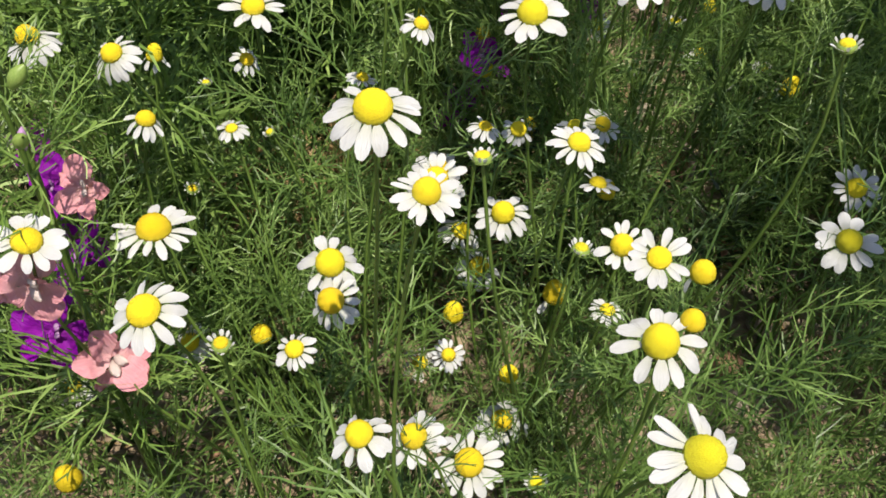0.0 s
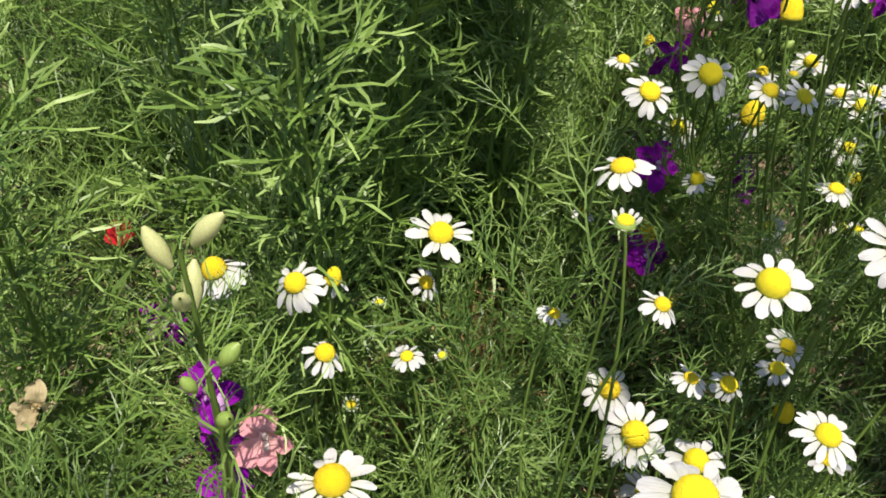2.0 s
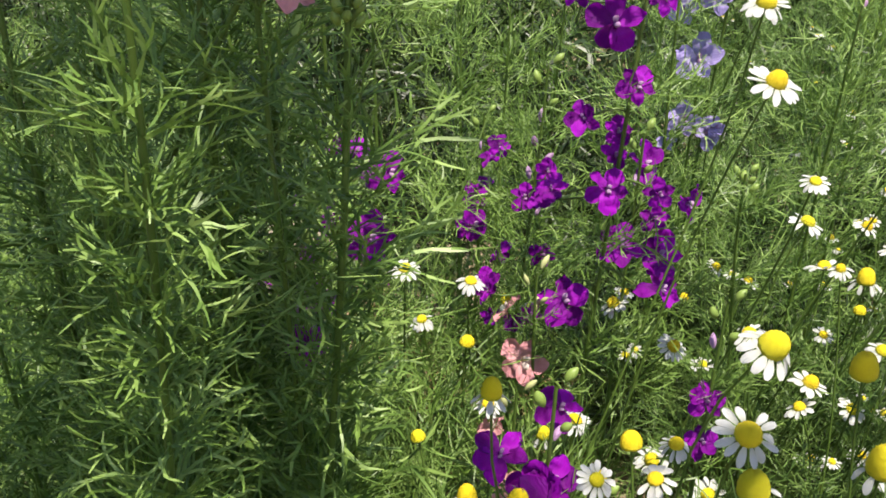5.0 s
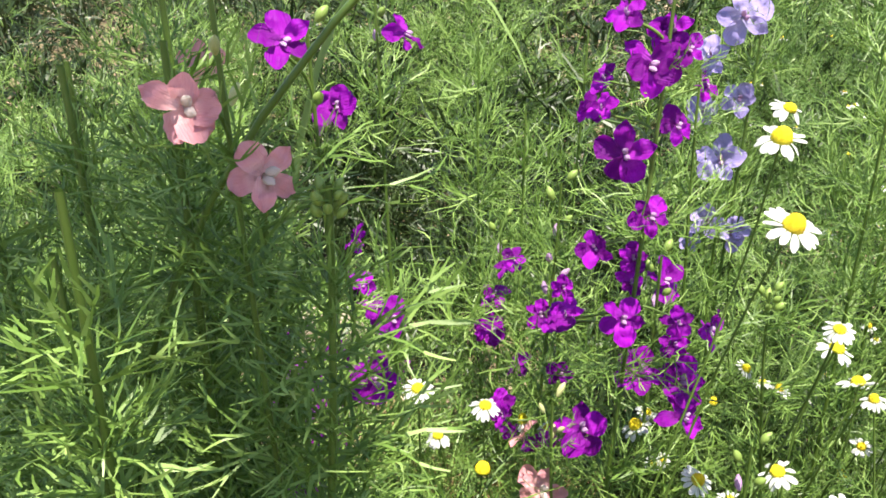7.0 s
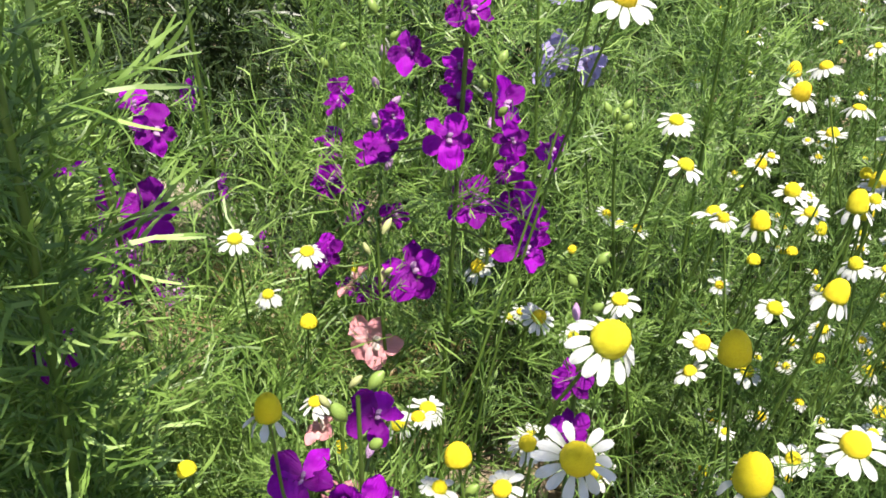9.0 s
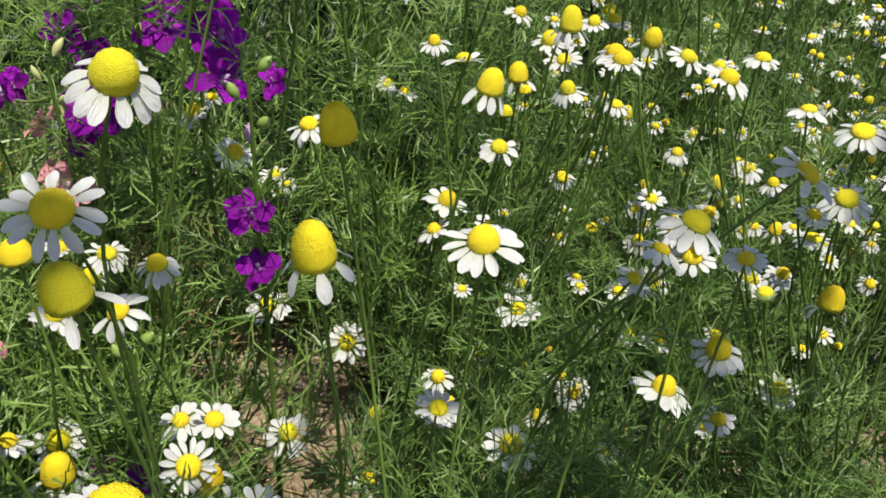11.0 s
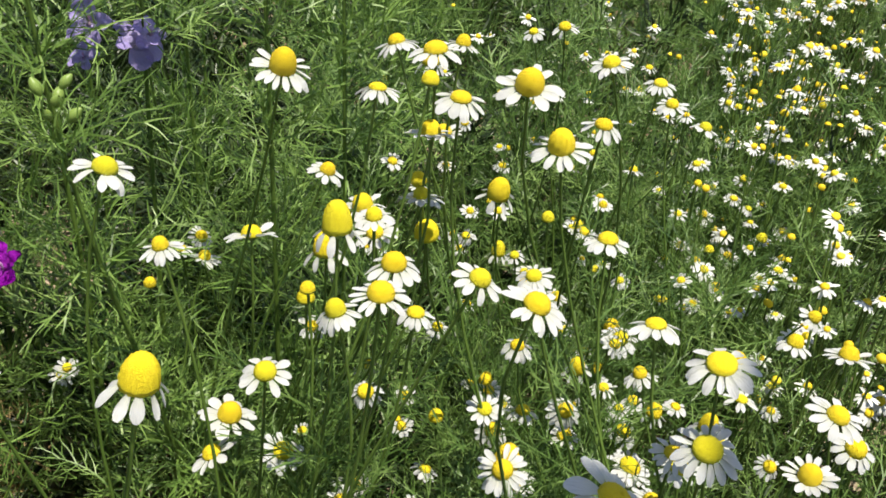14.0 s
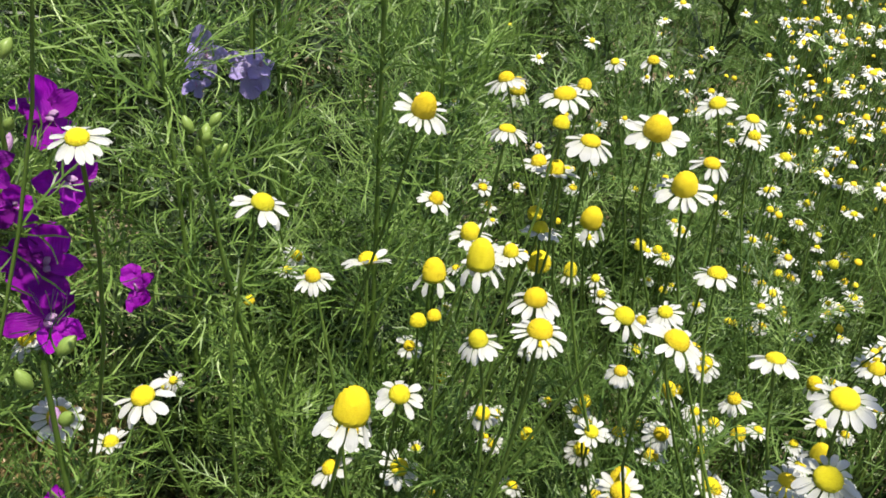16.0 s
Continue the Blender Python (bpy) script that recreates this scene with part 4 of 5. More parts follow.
larkspur("pink", 0.022, 0.412, 0.270, "slender pink larkspur between purple ones",
         ((0.0210, 0.4040, 0.2250, 18.0), (0.0140, 0.4250, 0.2400, 16.0),), 3, (0.0, 0.0), buds=2)
larkspur("purple", 0.063, 0.420, 0.205, "short purple larkspur low in the chamomile bed",
         ((0.0610, 0.4080, 0.1500, 17.0), (0.0650, 0.4100, 0.1350, 14.0),), 4, (0.0, 0.0), buds=2)
larkspur("lilac", 0.150, 0.660, 0.460, "pale lilac larkspur spike",
         ((0.1375, 0.6445, 0.3019, 22.8), (0.1547, 0.6523, 0.2912, 23.3), (0.1480, 0.6500, 0.3760, 19.8), (0.1340, 0.6700, 0.3630, 20.5), (0.1420, 0.6500, 0.3380, 30.0), (0.1330, 0.6600, 0.3970, 26.4), (0.1450, 0.6500, 0.4210, 29.0), (0.1320, 0.6550, 0.2830, 14.0), (0.1600, 0.6500, 0.2950, 14.1),), 8, (0.01, 0.0))
larkspur("purple", 0.170, 0.560, 0.316, "larkspur without blossoms, green buds on top",
         ((0.1132, 0.5484, 0.2441, 18.3),), 8, (-0.03, -0.03), buds=6, leaf=1.1, gap=0.008, bud_size=0.0062)
larkspur("purple", -0.115, 0.275, 0.340, "light green larkspur with closed violet buds",
         ((-0.1522, 0.2340, 0.1565, 27.0), (-0.1451, 0.2346, 0.1280, 27.0),), 8, (0.0, -0.01), buds=4, bold=True, leaf=1.1)
larkspur("purple", -0.180, 0.330, 0.340, "leafy larkspur without blossoms",
         ((-0.2025, 0.3090, 0.1076, 27.0),), 9, (0.0, 0.0), bold=True, leaf=1.1, buds=0)
larkspur("purple", -0.220, 0.250, 0.300, "leafy larkspur without blossoms",
         (), 8, (0.0, 0.0), bold=True, leaf=1.1, buds=0)
larkspur("purple", -0.200, 0.440, 0.360, "leafy larkspur without blossoms",
         (), 9, (0.0, 0.0), bold=True, leaf=1.2, buds=0)
larkspur("purple", 0.030, 0.680, 0.360, "leafy larkspur without blossoms",
         (), 10, (0.0, 0.0), leaf=1.3, buds=0)
larkspur("purple", 0.000, 0.720, 0.360, "leafy larkspur without blossoms",
         ((-0.0924, 0.7724, 0.2287, 27.0), (-0.0761, 0.7460, 0.1678, 27.0),), 10, (0.0, 0.0), leaf=1.3, buds=0)
larkspur("purple", 0.050, 0.740, 0.340, "leafy larkspur without blossoms",
         (), 5, (0.0, 0.0), leaf=1.3, buds=0)
larkspur("purple", 0.120, 0.760, 0.360, "leafy larkspur without blossoms",
         (), 5, (0.0, 0.0), leaf=1.3, buds=0)
larkspur("purple", 0.240, 0.640, 0.400, "leafy larkspur without blossoms",
         (), 10, (0.0, 0.0), leaf=1.2, buds=0)
larkspur("purple", 0.205, 0.590, 0.420, "leafy larkspur with upright stem and leaf whorls",
         (), 9, (0.0, 0.0), leaf=1.1)
larkspur("purple", -0.200, 0.800, 0.340, "leafy larkspur without blossoms",
         ((-0.1640, 0.7580, 0.0800, 27.0), (-0.1506, 0.7600, 0.1119, 27.0), (-0.1220, 0.7520, 0.0800, 27.0),), 10, (0.0, 0.0), leaf=1.3, buds=0)
larkspur("purple", 0.000, 0.900, 0.360, "leafy larkspur without blossoms",
         ((-0.0698, 0.8454, 0.0582, 27.0),), 5, (0.0, 0.0), leaf=1.4, buds=0)
larkspur("purple", 0.180, 0.900, 0.380, "leafy larkspur without blossoms",
         (), 5, (0.0, 0.0), leaf=1.4, buds=0)
larkspur("purple", 0.300, 0.820, 0.380, "leafy larkspur without blossoms",
         (), 10, (0.0, 0.0), leaf=1.4, buds=0)
larkspur("purple", -0.300, 1.000, 0.360, "leafy larkspur without blossoms",
         (), 10, (0.0, 0.0), leaf=1.4, buds=0)
larkspur("purple", -0.060, 0.370, 0.440, "bushy green larkspur with a tip of unopened buds",
         (), 20, (0.026, -0.014), leaf=1.0, buds=12, bud_size=0.0045, gap=0.0018, thick=0.0022, bold=True)
larkspur("purple", -0.105, 0.335, 0.465, "tall leafy larkspur leaning out of the bush",
         (), 18, (0.039, -0.045), leaf=0.85, buds=0, low=0.25, thick=0.0018, bold=True)
larkspur("purple", -0.085, 0.385, 0.470, "bushy dark green larkspur, stems crowded with leaves",
         (), 26, (0.008, -0.008), leaf=0.95, buds=0, thick=0.0022, low=0.02, bold=True)
larkspur("purple", -0.120, 0.400, 0.460, "bushy dark green larkspur, stems crowded with leaves",
         (), 26, (0.008, -0.008), leaf=0.95, buds=0, thick=0.0022, low=0.02)
larkspur("purple", -0.100, 0.430, 0.480, "bushy dark green larkspur, stems crowded with leaves",
         (), 26, (0.008, -0.008), leaf=0.95, buds=0, thick=0.0022, low=0.02, bold=True)
larkspur("purple", -0.140, 0.445, 0.450, "bushy dark green larkspur, stems crowded with leaves",
         (), 26, (0.008, -0.008), leaf=0.95, buds=0, thick=0.0022, low=0.02)
larkspur("purple", -0.075, 0.425, 0.420, "bushy dark green larkspur, stems crowded with leaves",
         (), 26, (0.008, -0.008), leaf=0.95, buds=0, thick=0.0022, low=0.02, bold=True)
larkspur("purple", -0.115, 0.365, 0.420, "bushy dark green larkspur, stems crowded with leaves",
         (), 26, (0.008, -0.008), leaf=0.95, buds=0, thick=0.0022, low=0.02)
larkspur("purple", -0.150, 0.400, 0.430, "bushy dark green larkspur, stems crowded with leaves",
         (), 26, (0.008, -0.008), leaf=0.95, buds=0, thick=0.0022, low=0.02, bold=True)
larkspur("purple", 0.118, 0.620, 0.400, "slim larkspur stem with starry leaf whorls",
         (), 9, (0.0, 0.0), leaf=1.05, buds=0)
larkspur("purple", 0.060, 0.720, 0.400, "slim larkspur stem with starry leaf whorls",
         (), 9, (0.01, 0.0), leaf=1.15, buds=0)
larkspur("purple", 0.170, 0.740, 0.400, "slim larkspur stem with starry leaf whorls",
         (), 9, (0.0, 0.0), leaf=1.15, buds=0)
rock("stone_slab", -0.16, 0.88, 0.045, 0.18, STONE, "pale weathered stone slab lying behind the larkspurs", "stone", 2.0, (0.75, 0.30, 0.66), 25)
rock("soil_clod", 0.125, 0.42, 0.012, 0.035, CLOD, "red-brown dry clod of soil", "clod", 5.0, (1.2, 1, 0.7))
rock("soil_clod", 0.165, 0.36, 0.010, 0.028, CLOD, "red-brown dry clod of soil", "clod", 8.0, (1, 1.2, 0.7))
rock("soil_clod", -0.07, 0.36, 0.010, 0.04, CLOD, "red-brown dry clod of soil", "clod", 11.0, (1, 1.1, 0.6))


def added_shade_tree():
    """An unseen young tree, added beside the path so that its low bough hangs over the bed and dapples it with shade.
    """
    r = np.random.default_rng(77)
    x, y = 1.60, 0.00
    ob = holder("tree", x, y, -0.02, "unseen young broad-leaved tree, added so its low bough shades the flower bed", "tree")
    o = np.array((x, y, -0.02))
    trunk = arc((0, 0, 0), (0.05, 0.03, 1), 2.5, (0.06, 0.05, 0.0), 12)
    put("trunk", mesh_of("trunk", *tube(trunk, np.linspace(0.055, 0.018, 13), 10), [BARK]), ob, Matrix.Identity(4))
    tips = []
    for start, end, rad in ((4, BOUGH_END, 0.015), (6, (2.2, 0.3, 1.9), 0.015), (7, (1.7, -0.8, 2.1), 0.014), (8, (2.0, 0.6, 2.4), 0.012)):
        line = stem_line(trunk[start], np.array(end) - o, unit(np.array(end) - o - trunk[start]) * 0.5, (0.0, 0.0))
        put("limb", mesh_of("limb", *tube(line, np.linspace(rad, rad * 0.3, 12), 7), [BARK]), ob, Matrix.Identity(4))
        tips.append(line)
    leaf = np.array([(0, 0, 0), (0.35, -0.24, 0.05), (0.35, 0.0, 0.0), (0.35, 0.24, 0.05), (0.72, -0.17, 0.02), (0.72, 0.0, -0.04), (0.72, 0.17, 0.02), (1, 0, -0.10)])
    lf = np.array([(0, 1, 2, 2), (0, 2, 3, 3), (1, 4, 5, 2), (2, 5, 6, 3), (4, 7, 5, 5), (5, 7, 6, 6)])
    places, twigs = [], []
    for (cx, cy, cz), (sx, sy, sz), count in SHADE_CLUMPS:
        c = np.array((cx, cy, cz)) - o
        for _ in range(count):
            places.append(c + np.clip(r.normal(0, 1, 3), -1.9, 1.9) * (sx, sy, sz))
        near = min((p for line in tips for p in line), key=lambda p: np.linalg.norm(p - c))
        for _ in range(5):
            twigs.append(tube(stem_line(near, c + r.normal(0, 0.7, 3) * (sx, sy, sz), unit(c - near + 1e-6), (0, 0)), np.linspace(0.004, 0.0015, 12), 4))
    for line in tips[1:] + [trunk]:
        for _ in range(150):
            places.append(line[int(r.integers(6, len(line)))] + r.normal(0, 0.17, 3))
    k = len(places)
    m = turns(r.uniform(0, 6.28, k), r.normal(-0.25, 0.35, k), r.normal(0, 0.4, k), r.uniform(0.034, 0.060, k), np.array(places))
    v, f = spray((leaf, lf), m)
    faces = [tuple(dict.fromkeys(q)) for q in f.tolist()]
    put("crown", mesh_of("crown", v, faces, [TREE_LEAF]), ob, Matrix.Identity(4), "loose crown of small green leaves, added to cast shade")
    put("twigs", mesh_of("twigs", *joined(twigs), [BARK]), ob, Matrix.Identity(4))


BARK = stone_mat("grey_brown_bark", (0.09, 0.065, 0.045), (0.22, 0.17, 0.12))
TREE_LEAF = leaf_mat("tree_leaf", (0.03, 0.07, 0.012), (0.05, 0.11, 0.02), (0.08, 0.16, 0.03), 0.2, 30.0)
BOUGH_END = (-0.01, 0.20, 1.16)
# added leaf clumps, set sunward of the plants that must lie in shade
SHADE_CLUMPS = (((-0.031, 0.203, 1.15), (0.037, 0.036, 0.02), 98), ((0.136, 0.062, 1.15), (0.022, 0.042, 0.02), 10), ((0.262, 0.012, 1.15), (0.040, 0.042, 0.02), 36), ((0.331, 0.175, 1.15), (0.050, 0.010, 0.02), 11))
added_shade_tree()


def pebbles():
    """Pale pebbles and crumbs of earth on the open soil between the plants."""
    r = np.random.default_rng(31)
    for cx, cy, rx, ry, count in ((0.11, 0.42, 0.055, 0.075, 14), (0.165, 0.275, 0.035, 0.035, 5), (-0.13, 0.205, 0.025, 0.025, 4), (-0.085, 0.345, 0.03, 0.05, 6), (-0.012, 0.66, 0.03, 0.07, 5)):
        for k in range(count):
            x, y, size = cx + r.uniform(-rx, rx), cy + r.uniform(-ry, ry), r.uniform(0.008, 0.022)
            pale = k % 3 != 2
            ob = rock("pebble" if pale else "soil_clod", x, y, height(x, y) + size * 0.12, size, STONE if pale else CLOD, "pale weathered pebble on the dry soil" if pale else "red-brown dry crumb of soil", "stone" if pale else "clod", float(r.uniform(0, 40)), (1.2, 0.9, 0.6), float(r.uniform(0, 360)))
            tagged(ob, group="pebbles on the soil")


pebbles()


def red_flower(x, y, z):
    ob = holder("red_flower", x, y, height(x, y), "small red wild flower half hidden in the leaves", "flower")
    r = np.random.default_rng(3)
    put("stem", mesh_of("stem", *tube(arc((0, 0, 0), (0, 0, 1), z, (0.1, -0.1, 0), 6), np.full(7, 0.0009), 5), [STEM]), ob, Matrix.Identity(4))
    me = sepal_mesh("petal", RED, 0.95, 0.0, 0.12)
    for k in range(5):
        put("petal", me, ob, Matrix.Translation((0.006, -0.006, z)) @ toward((0.1, -0.6, 1)) @ Matrix.Rotation(1.257 * k, 4, "Z") @ Matrix.Rotation(r.uniform(-0.6, -0.2), 4, "Y") @ Matrix.Scale(0.009, 4))


red_flower(-0.265, 0.388, 0.090)


def bent_stem(points, thick):
    """A bare green stalk that leans out over the bed."""
    o = np.array(points[0])
    p = np.array(points) - o
    t = np.linspace(0, 1, 16)[:, None]
    line = (1 - t) ** 3 * p[0] + 3 * t * (1 - t) ** 2 * p[1] + 3 * t * t * (1 - t) * p[2] + t ** 3 * p[3]
    ob = holder("larkspur_plant", *points[0], "bare green larkspur stalk leaning over the bed", "larkspur", "larkspur plants")
    put("stem", mesh_of("stem", *tube(line, np.linspace(thick, thick * 0.7, 16), 8), [STEM]), ob, Matrix.Identity(4))
    for k, i in enumerate((4, 6, 8)):
        put("leaf_whorl", WHORLS[k], ob, Matrix.Translation(line[i]) @ Matrix.Rotation(k * 1.9, 4, "Z") @ Matrix.Scale(0.7, 4))


bent_stem(((-0.135, 0.41, -0.004), (-0.135, 0.41, 0.30), (-0.115, 0.352, 0.415), (0.015, 0.366, 0.520)), 0.0013)


def grass_blade(points, wide):
    """A long pale blade with a keel, drawn out to a tip."""
    o = np.array(points[0])
    p = np.array(points) - o
    t = np.linspace(0, 1, 18)[:, None]
    line = (1 - t) ** 3 * p[0] + 3 * t * (1 - t) ** 2 * p[1] + 3 * t * t * (1 - t) * p[2] + t ** 3 * p[3]
    tan = np.gradient(line, axis=0)
    tan /= np.linalg.norm(tan, axis=1, keepdims=True)
    u = np.cross(tan, (0.35, -0.8, 0.45))
    u /= np.linalg.norm(u, axis=1, keepdims=True)
    fold = np.cross(u, tan)
    half = (wide * np.minimum(1.0, 1.15 * (1 - t) ** 0.6) * np.minimum(1.0, 0.45 + 2 * t))
    v = np.stack([line - u * half + fold * half * 0.4, line, line + u * half + fold * half * 0.4], 1).reshape(-1, 3)
    f = np.array([(3 * i + j, 3 * i + j + 1, 3 * i + j + 4, 3 * i + j + 3) for i in range(17) for j in range(2)])
    ob = new("grass_blade", mesh_of("grass_blade", v, f, [BLADE]))
    ob.location = points[0]
    tagged(ob, "long pale green grass blade arching over the bed", "grass")


BLADE = leaf_mat("grass_blade", (0.20, 0.30, 0.09), (0.24, 0.34, 0.11), (0.28, 0.38, 0.13), 0.3, 90.0)
grass_blade(((-0.10, 0.50, 0.0), (-0.10, 0.49, 0.52), (-0.015, 0.455, 0.53), (0.0215, 0.439, 0.437)), 0.0016)


def withered(x, y, z, size):
    ob = holder("withered_flower", x, y, height(x, y), "withered cream-brown blossom with shrivelled petals", "flower")
    r = np.random.default_rng(int(abs(x) * 1e4))
    z -= height(x, y)
    put("stem", mesh_of("stem", *tube(arc((0, 0, -0.003), (0, 0, 1), z, (0.05, -0.05, 0), 6), np.full(7, 0.0008), 5), [STEM]), ob, Matrix.Identity(4))
    me = sepal_mesh("petal", DRY, 0.7, 0.1, 0.35)
    for k in range(6):
        put("petal", me, ob, Matrix.Translation((0.001, -0.001, z)) @ toward((0.3, -0.6, 1)) @ Matrix.Rotation(1.05 * k + r.normal(0, 0.25), 4, "Z") @ Matrix.Rotation(r.uniform(-0.7, 1.0), 4, "Y") @ Matrix.Rotation(r.normal(0, 0.6), 4, "X") @ Matrix.Scale(size * r.uniform(0.7, 1.1), 4))


DRY = petal_mat("dry_petal", (0.52, 0.42, 0.20), (0.60, 0.50, 0.28), (0.36, 0.26, 0.12, 1), 0.3, 0.3)
withered(-0.072, 0.235, 0.075, 0.010)
withered(-0.186, 0.195, 0.195, 0.009)


def low_heads(count, seed=41):
    """Small younger heads low between the taller stems of the bed."""
    r = np.random.default_rng(seed)
    n = 0
    while n < count:
        x, y = r.uniform(0.16, 0.62), r.uniform(0.36, 0.86)
        if x < 0.14 + 0.30 * (y - 0.36) + 0.05 * r.random() or x > 0.30 + 0.7 * (y - 0.36) or noise.noise((x * 14, y * 14, 7.0)) < -0.15:
            continue
        n += 1
        kind = "daisy" if r.random() < 0.8 else "bare"
        chamomile(kind, round(x, 4), round(y, 4), round(r.uniform(0.12, 0.215), 4), r.uniform(9.5, 14.0) if kind == "daisy" else r.uniform(4.0, 5.5))


low_heads(115)


# ---- ground cover ----
def cover(name, count, area, zr, templates, scale, mat, label, seed, keep=None, floor=-0.12, per=10, node=1, view=True):
    """Fine foliage that nobody could count, in one mesh."""
    r = np.random.default_rng(seed)
    x0, x1, y0, y1 = area
    xy = np.stack([r.uniform(x0, x1, count), r.uniform(y0, y1, count)], -1)
    clump = np.array([noise.noise((a * 7, b * 7, seed)) + 0.5 * noise.noise((a * 19, b * 19, seed + 3.0)) for a, b in xy])
    ok = clump * 1.6 + r.normal(0, 0.22, len(xy)) > floor
    inner = (xy[:, 0] > -0.13 - 0.62 * xy[:, 1]) & (xy[:, 0] < 0.16 + 0.9 * xy[:, 1])
    ok &= inner if view else ~inner
    if keep is not None:
        ok &= keep(xy[:, 0], xy[:, 1], r)
    xy = xy[ok][: count // per]
    k = len(xy)
    tall = zr[1] * r.uniform(0.45, 1.05, k)
    slant = r.normal(0, 0.22, (k, 2))
    s = (np.arange(per) // node * node + 1.0) / per
    s = np.clip(0.12 + 0.88 * s[None] + r.normal(0, 0.02, (k, per)), 0.06, 1.0)
    step = np.arange(per) * 2.4 if node == 1 else np.arange(per) * 6.283 / node
    az = step[None] + r.uniform(0, 6.283, (k, 1)) + r.normal(0, 0.3, (k, per))
    pitch = -0.15 + 0.75 * s + r.normal(0, 0.25, (k, per))
    size = r.uniform(*scale, (k, 1)) * (1.15 - 0.5 * s) * r.uniform(0.85, 1.15, (k, per))
    place = np.concatenate([xy[:, None] + slant[:, None] * (s ** 2 * tall[:, None])[..., None], (zr[0] + s * tall[:, None])[..., None]], -1)
    n = k * per
    m = turns(az.ravel(), pitch.ravel(), r.uniform(-0.9, 0.9, n), size.ravel(), place.reshape(-1, 3))
    stalks = [ribbon(np.array([(x, y, 0.0), (x + a * h * 0.25, y + c * h * 0.25, h / 2), (x + a * h, y + c * h, h)]), np.array((0.0006, 0.0005, 0.0003)), (a + 0.3, 1, 0)) for (x, y), (a, c), h in zip(xy, slant, tall + zr[0])]
    which = r.integers(0, len(templates), n)
    v, f = joined([spray(t, m[which == q]) for q, t in enumerate(templates) if (which == q).any()] + stalks)
    tagged(new(name, mesh_of(name, v, f, [mat])), label, "foliage", kind="stuff")


FINE = [feather_leaf(rng, rng.uniform(0.034, 0.052), 5, 0.00037) for _ in range(7)]
FAR = [feather_leaf(rng, 0.050, 3, 0.00062, False) for _ in range(5)]
ROUGH = [feather_leaf(rng, 0.050, 5, 0.00052, False) for _ in range(6)]
FORK = [fork_leaf(rng, rng.uniform(0.034, 0.056), 0.00056) for _ in range(7)]
BARE_SPOTS = ((-0.13, 0.78, 0.11, 0.15, 0.12), (0.11, 0.42, 0.062, 0.085, 0.22), (0.165, 0.275, 0.038, 0.04, 0.2), (-0.13, 0.205, 0.03, 0.03, 0.2))


def stony(x, y, r):
    """Keeps few plants on the spots of open soil."""
    ok = np.full(len(x), True)
    for cx, cy, rx, ry, share in BARE_SPOTS:
        ok &= (((x - cx) / rx) ** 2 + ((y - cy) / ry) ** 2 > 1.0) | (r.random(len(x)) < share)
    return ok


hollow = lambda x, y: ((x + 0.02) / 0.27) ** 2 + ((y - 0.97) / 0.27) ** 2 < 1.0  # noqa: E731
strip = lambda x, y: (((x + 0.085) / 0.038) ** 2 + ((y - 0.345) / 0.060) ** 2 < 1.0) | (((x + 0.012) / 0.040) ** 2 + ((y - 0.66) / 0.09) ** 2 < 1.0)  # noqa: E731
bare = lambda x, y, r: stony(x, y, r) & (~strip(x, y) | (r.random(len(x)) < 0.22)) & (~hollow(x, y) | (r.random(len(x)) < 0.07))  # noqa: E731
open_bed = lambda x, y, r: bare(x, y, r) & ((x > 0.24 * y) | (y < 1.1) | (r.random(len(x)) < 0.12))  # noqa: E731
dry_strip = lambda x, y, r: strip(x, y) | (r.random(len(x)) < 0.08)  # noqa: E731
left_bed = lambda x, y, r: bare(x, y, r) & (x + r.normal(0, 0.035, len(x)) < 0.10)  # noqa: E731
cover("chamomile_foliage", 5000, (-0.34, 0.66, 0.02, 0.82), (0.012, 0.205), FINE, (0.85, 1.45), CHAM_LEAF, "dense thread-fine green chamomile foliage over the soil", 11, bare, 0.08)
cover("chamomile_foliage", 700, (0.05, 0.36, 0.12, 0.48), (0.010, 0.17), FINE, (0.75, 1.2), CHAM_LEAF, "thread-fine green chamomile foliage beside bare soil", 19, stony, -0.30)
cover("chamomile_foliage", 520, (-0.105, -0.010, 0.43, 0.57), (0.010, 0.185), FINE, (1.0, 1.45), LARK_LEAF, "soft mound of chamomile foliage in the paler larkspur leaf green", 20, None, -0.9)
cover("chamomile_foliage", 4200, (-0.9, 1.3, 0.74, 1.7), (0.02, 0.215), ROUGH, (0.95, 1.6), CHAM_LEAF, "feathery green chamomile foliage further off in the bed", 12, open_bed, -0.05)
cover("chamomile_foliage", 4600, (-1.7, 1.9, 1.5, 3.6), (0.02, 0.26), FAR, (2.0, 3.2), CHAM_LEAF, "feathery green foliage at the far end of the bed", 16, open_bed, -0.9)
cover("larkspur_foliage", 3800, (-0.62, 0.46, 0.46, 1.75), (0.03, 0.33), FORK, (1.0, 1.6), LARK_LEAF, "bright green finely divided larkspur foliage", 13, left_bed, 0.06, 24, 8)
cover("larkspur_foliage", 800, (-0.40, -0.08, 0.23, 0.46), (0.03, 0.24), FORK, (0.75, 1.15), LARK_LEAF, "bright green finely divided larkspur foliage near the path", 14, None, -0.05, 24, 8)
LOW = [fork_leaf(rng, rng.uniform(0.040, 0.056), 0.00105, 2) for _ in range(6)]
thin_near = lambda x, y, r: stony(x, y, r) & ((y > 0.48) | (r.random(len(x)) < 0.35))  # noqa: E731
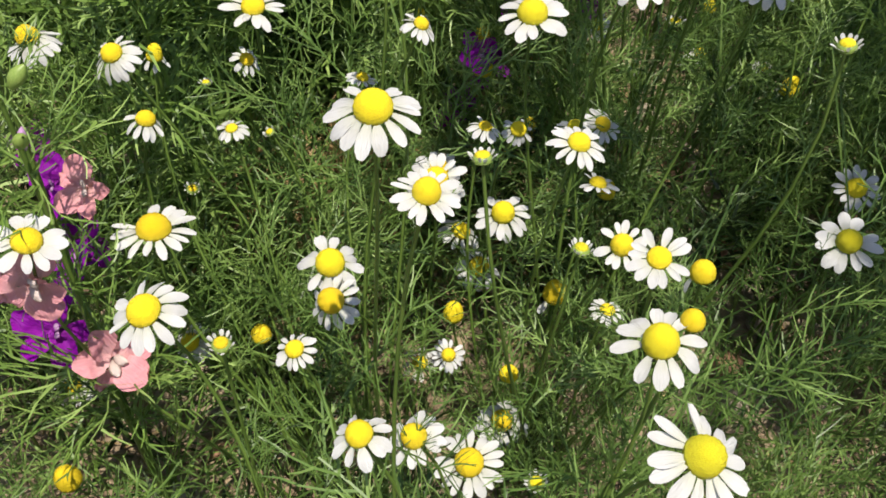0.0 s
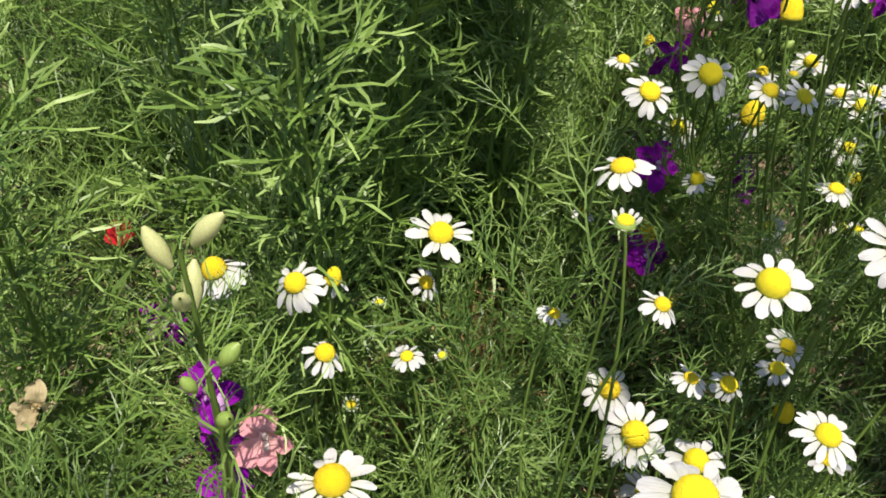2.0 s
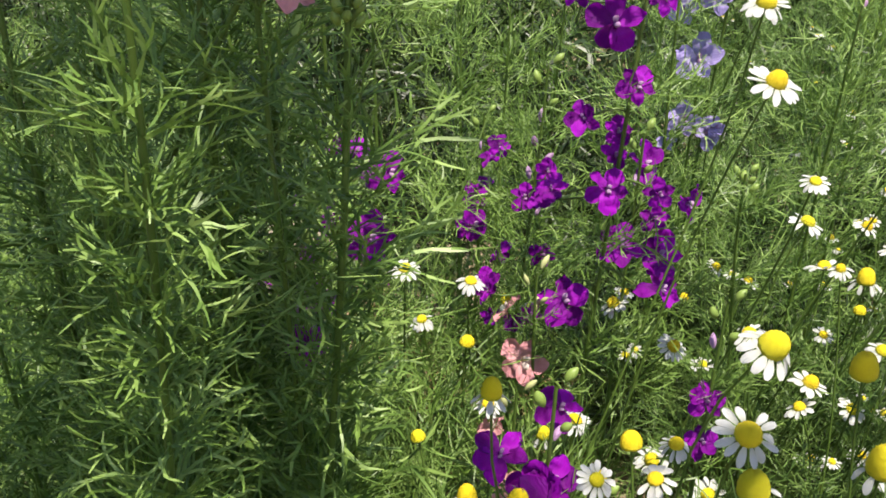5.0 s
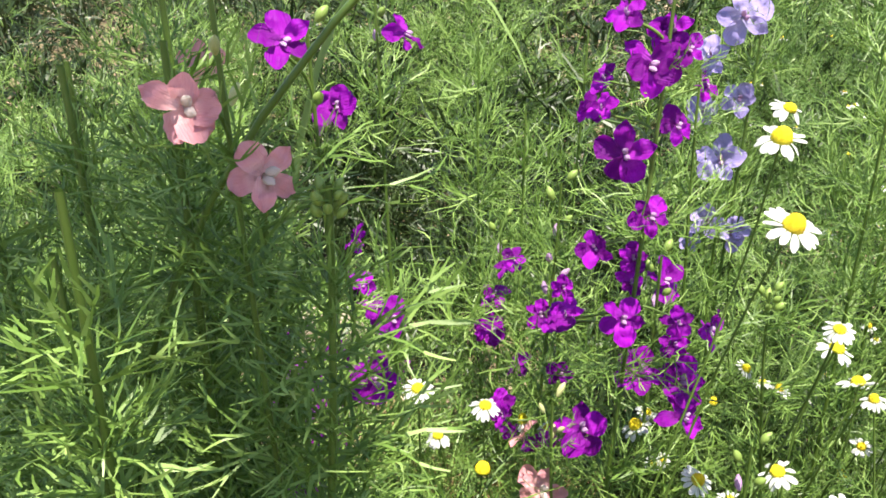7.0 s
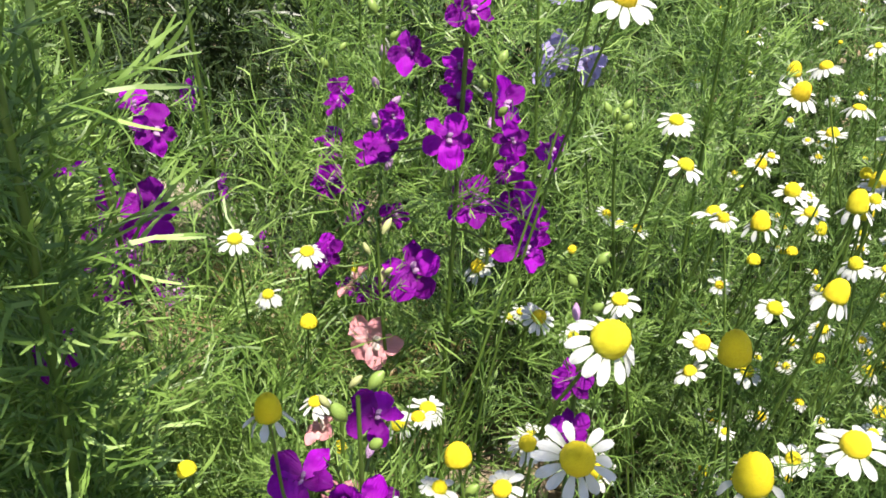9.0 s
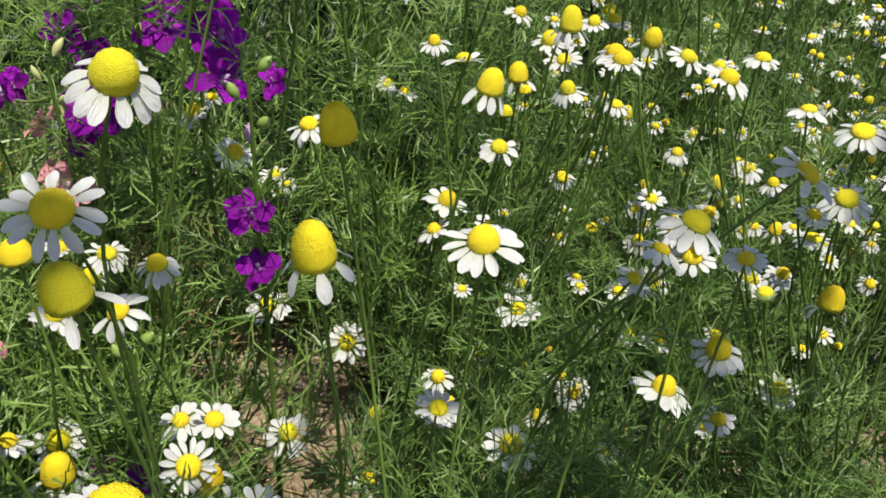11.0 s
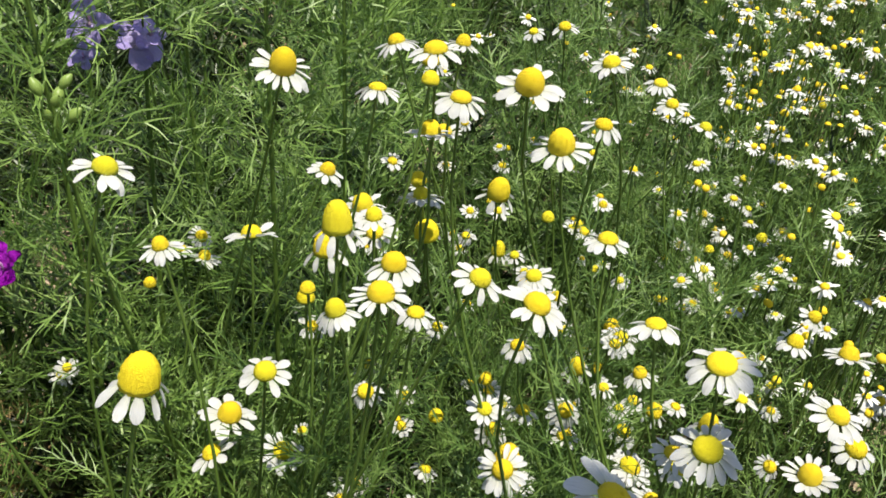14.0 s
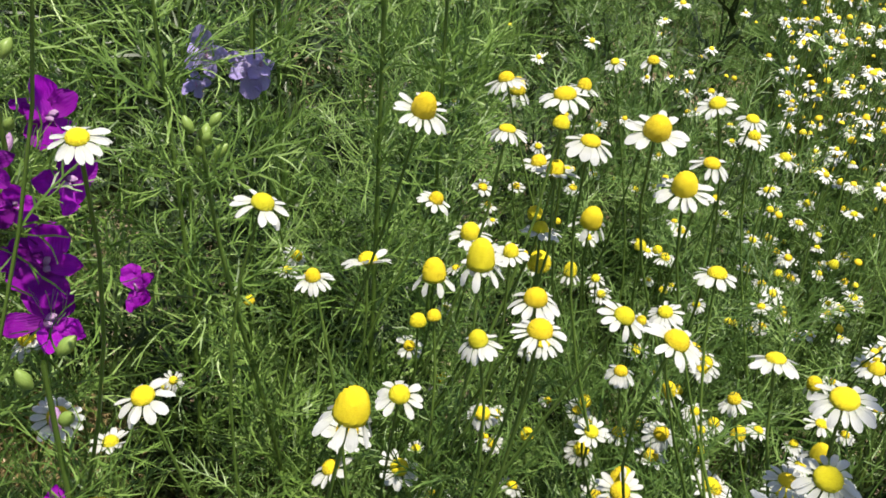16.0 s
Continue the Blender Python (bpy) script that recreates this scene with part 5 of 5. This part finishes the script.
# lowest leaf layers: the shade under the bed is put into their colour
cover("low_foliage", 5200, (-0.62, 0.75, 0.12, 1.1), (0.004, 0.085), LOW, (0.9, 1.6), SHADE_LEAF, "green leaves close to the soil, coloured dark to stand for shade", 17, thin_near, -0.3, 12)
cover("low_foliage", 2600, (-0.30, 0.28, 0.68, 1.30), (0.005, 0.14), LOW, (1.0, 1.9), SHADE_LEAF, "green leaves coloured shade-dark in the deep hollow behind the larkspurs", 21, stony, -0.9, 12)
cover("low_foliage", 4200, (-0.75, 1.0, 0.62, 1.9), (0.01, 0.16), LOW, (1.2, 2.1), SHADE_LEAF, "green leaves coloured shade-dark low under the far bed", 18, stony, -0.7, 12)
cover("low_foliage", 5400, (-1.7, 0.75, 1.15, 3.5), (0.01, 0.20), LOW, (2.2, 3.6), SHADE_LEAF, "green leaves coloured shade-dark at the far end of the bed", 22, stony, -1.6, 12)
cover("dry_stalks", 1300, (-0.14, 0.06, 0.28, 0.80), (0.004, 0.085), ROUGH, (0.6, 1.1), STRAW, "withered brown leaves and stalks low in the bed", 15, dry_strip, -0.6)


beside = lambda x, y, r: (y > -0.1) | (np.abs(x - 0.1) > 0.7)  # noqa: E731
cover("chamomile_foliage", 6000, (-2.3, 2.6, -0.9, 3.6), (0.02, 0.22), FAR, (1.6, 2.6), CHAM_LEAF, "feathery green foliage of the bed along the path", 24, beside, -0.4, 10, 1, False)
cover("low_foliage", 5000, (-2.3, 2.6, -0.9, 3.6), (0.01, 0.15), LOW, (2.0, 3.2), SHADE_LEAF, "green leaves coloured shade-dark low in the bed along the path", 25, beside, -1.2, 12, 1, False)


def litter():
    r = np.random.default_rng(5)
    bits = []
    for _ in range(700):
        x, y = r.uniform(-0.4, 0.8), r.uniform(0.0, 1.0)
        a = r.uniform(0, 6.28)
        bits.append(tube(arc((x, y, height(x, y) + 0.002), (math.cos(a), math.sin(a), r.uniform(-0.05, 0.25)), r.uniform(0.008, 0.045), (r.normal(0, 0.4), r.normal(0, 0.4), -0.1), 3), np.array((0.0005, 0.0007, 0.0006, 0.0003)) * r.uniform(0.7, 1.6), 3))
    tagged(new("straw_litter", mesh_of("straw_litter", *joined(bits), [STRAW])), "dry straw and dead stalks lying on the soil", "litter", kind="stuff")


litter()


# ---- the chamomile bed beyond, too many to count ----
def far_bed(count, seed=23):
    """Small far heads in one mesh: petals, discs and stems."""
    r = np.random.default_rng(seed)
    pv, dv, sv = [], [], []
    pet = np.array([(0.2, -0.12, 0), (0.2, 0.12, 0), (0.62, -0.17, 0.02), (0.62, 0.17, 0.02), (1.0, -0.10, -0.06), (1.0, 0.10, -0.06)])
    pf = np.array([(0, 2, 3, 1), (2, 4, 5, 3)])
    dome = []
    for i in range(5):
        a = i / 4 * math.pi / 2
        for j in range(8):
            b = j * math.pi / 4
            dome.append((math.cos(a) * math.cos(b), math.cos(a) * math.sin(b), math.sin(a)))
    dome = np.array(dome)
    df = np.array([(i * 8 + j, i * 8 + (j + 1) % 8, (i + 1) * 8 + (j + 1) % 8, (i + 1) * 8 + j) for i in range(4) for j in range(8)])
    n = 0
    while n < count:
        x, y = r.uniform(0.36, 1.45), r.uniform(0.52, 1.75)
        if x < 0.42 + 0.60 * (y - 0.6) and r.random() < 0.93 or x < 0.46 and y < 0.64:
            continue
        if y > 1.0 and r.random() < 0.45:
            continue
        if noise.noise((x * 9, y * 9, 2.0)) + r.normal(0, 0.25) < -0.08:
            continue
        n += 1
        z, s = r.uniform(0.12, 0.25), r.uniform(0.0050, 0.0080)
        nrm = Vector(lean_of(r, 0.25))
        m = np.array(Matrix.Translation((x, y, z)) @ toward(nrm, r.uniform(0, 6)))
        k = r.random()
        if k < 0.72:
            for q in range(12):
                a, dr = q * 0.5236, r.normal(-0.25, 0.2)
                rot = np.array(Matrix.Rotation(a, 3, "Z") @ Matrix.Rotation(-dr, 3, "Y"))
                pv.append(((pet * s) @ rot.T @ m[:3, :3].T + m[:3, 3], pf))
        tall = r.uniform(0.6, 1.3)
        dv.append(((dome * (s * 0.37, s * 0.37, s * 0.37 * tall)) @ m[:3, :3].T + m[:3, 3], df))
        foot = np.array((x + r.normal(0, 0.02), y + r.normal(0, 0.02), 0.0))
        sv.append(tube(np.array([foot, (foot + m[:3, 3]) / 2 + r.normal(0, 0.006, 3), m[:3, 3]]), (0.0011, 0.0009, 0.0007), 3))
    groups = [joined(pv), joined(dv), joined(sv)]
    v, f = joined(groups)
    slots = np.repeat([0, 1, 2], [len(g[1]) for g in groups])
    tagged(new("chamomile_bed", mesh_of("chamomile_bed", v, f, [FARWHITE, DISCFAR, STEM], slots)), "far bed of countless small white chamomile flowers", "flower bed", kind="stuff")


def plain_mat(name, dark, light, share):
    m, n, l, b = node_mat(name, 0.6, 0.2)
    c = ramp(n, l, n.new("ShaderNodeNewGeometry").outputs["Random Per Island"], ((0.0, dark), (1.0, light)))
    l.new(c, b.inputs["Base Color"])
    thin(m, n, l, b, c, share)
    return m


FARWHITE = plain_mat("far_white_petal", (0.48, 0.49, 0.46), (0.68, 0.68, 0.66), 0.2)
DISCFAR = plain_mat("far_yellow_disc", (0.62, 0.44, 0.012), (0.80, 0.64, 0.03), 0.05)
far_bed(2600)
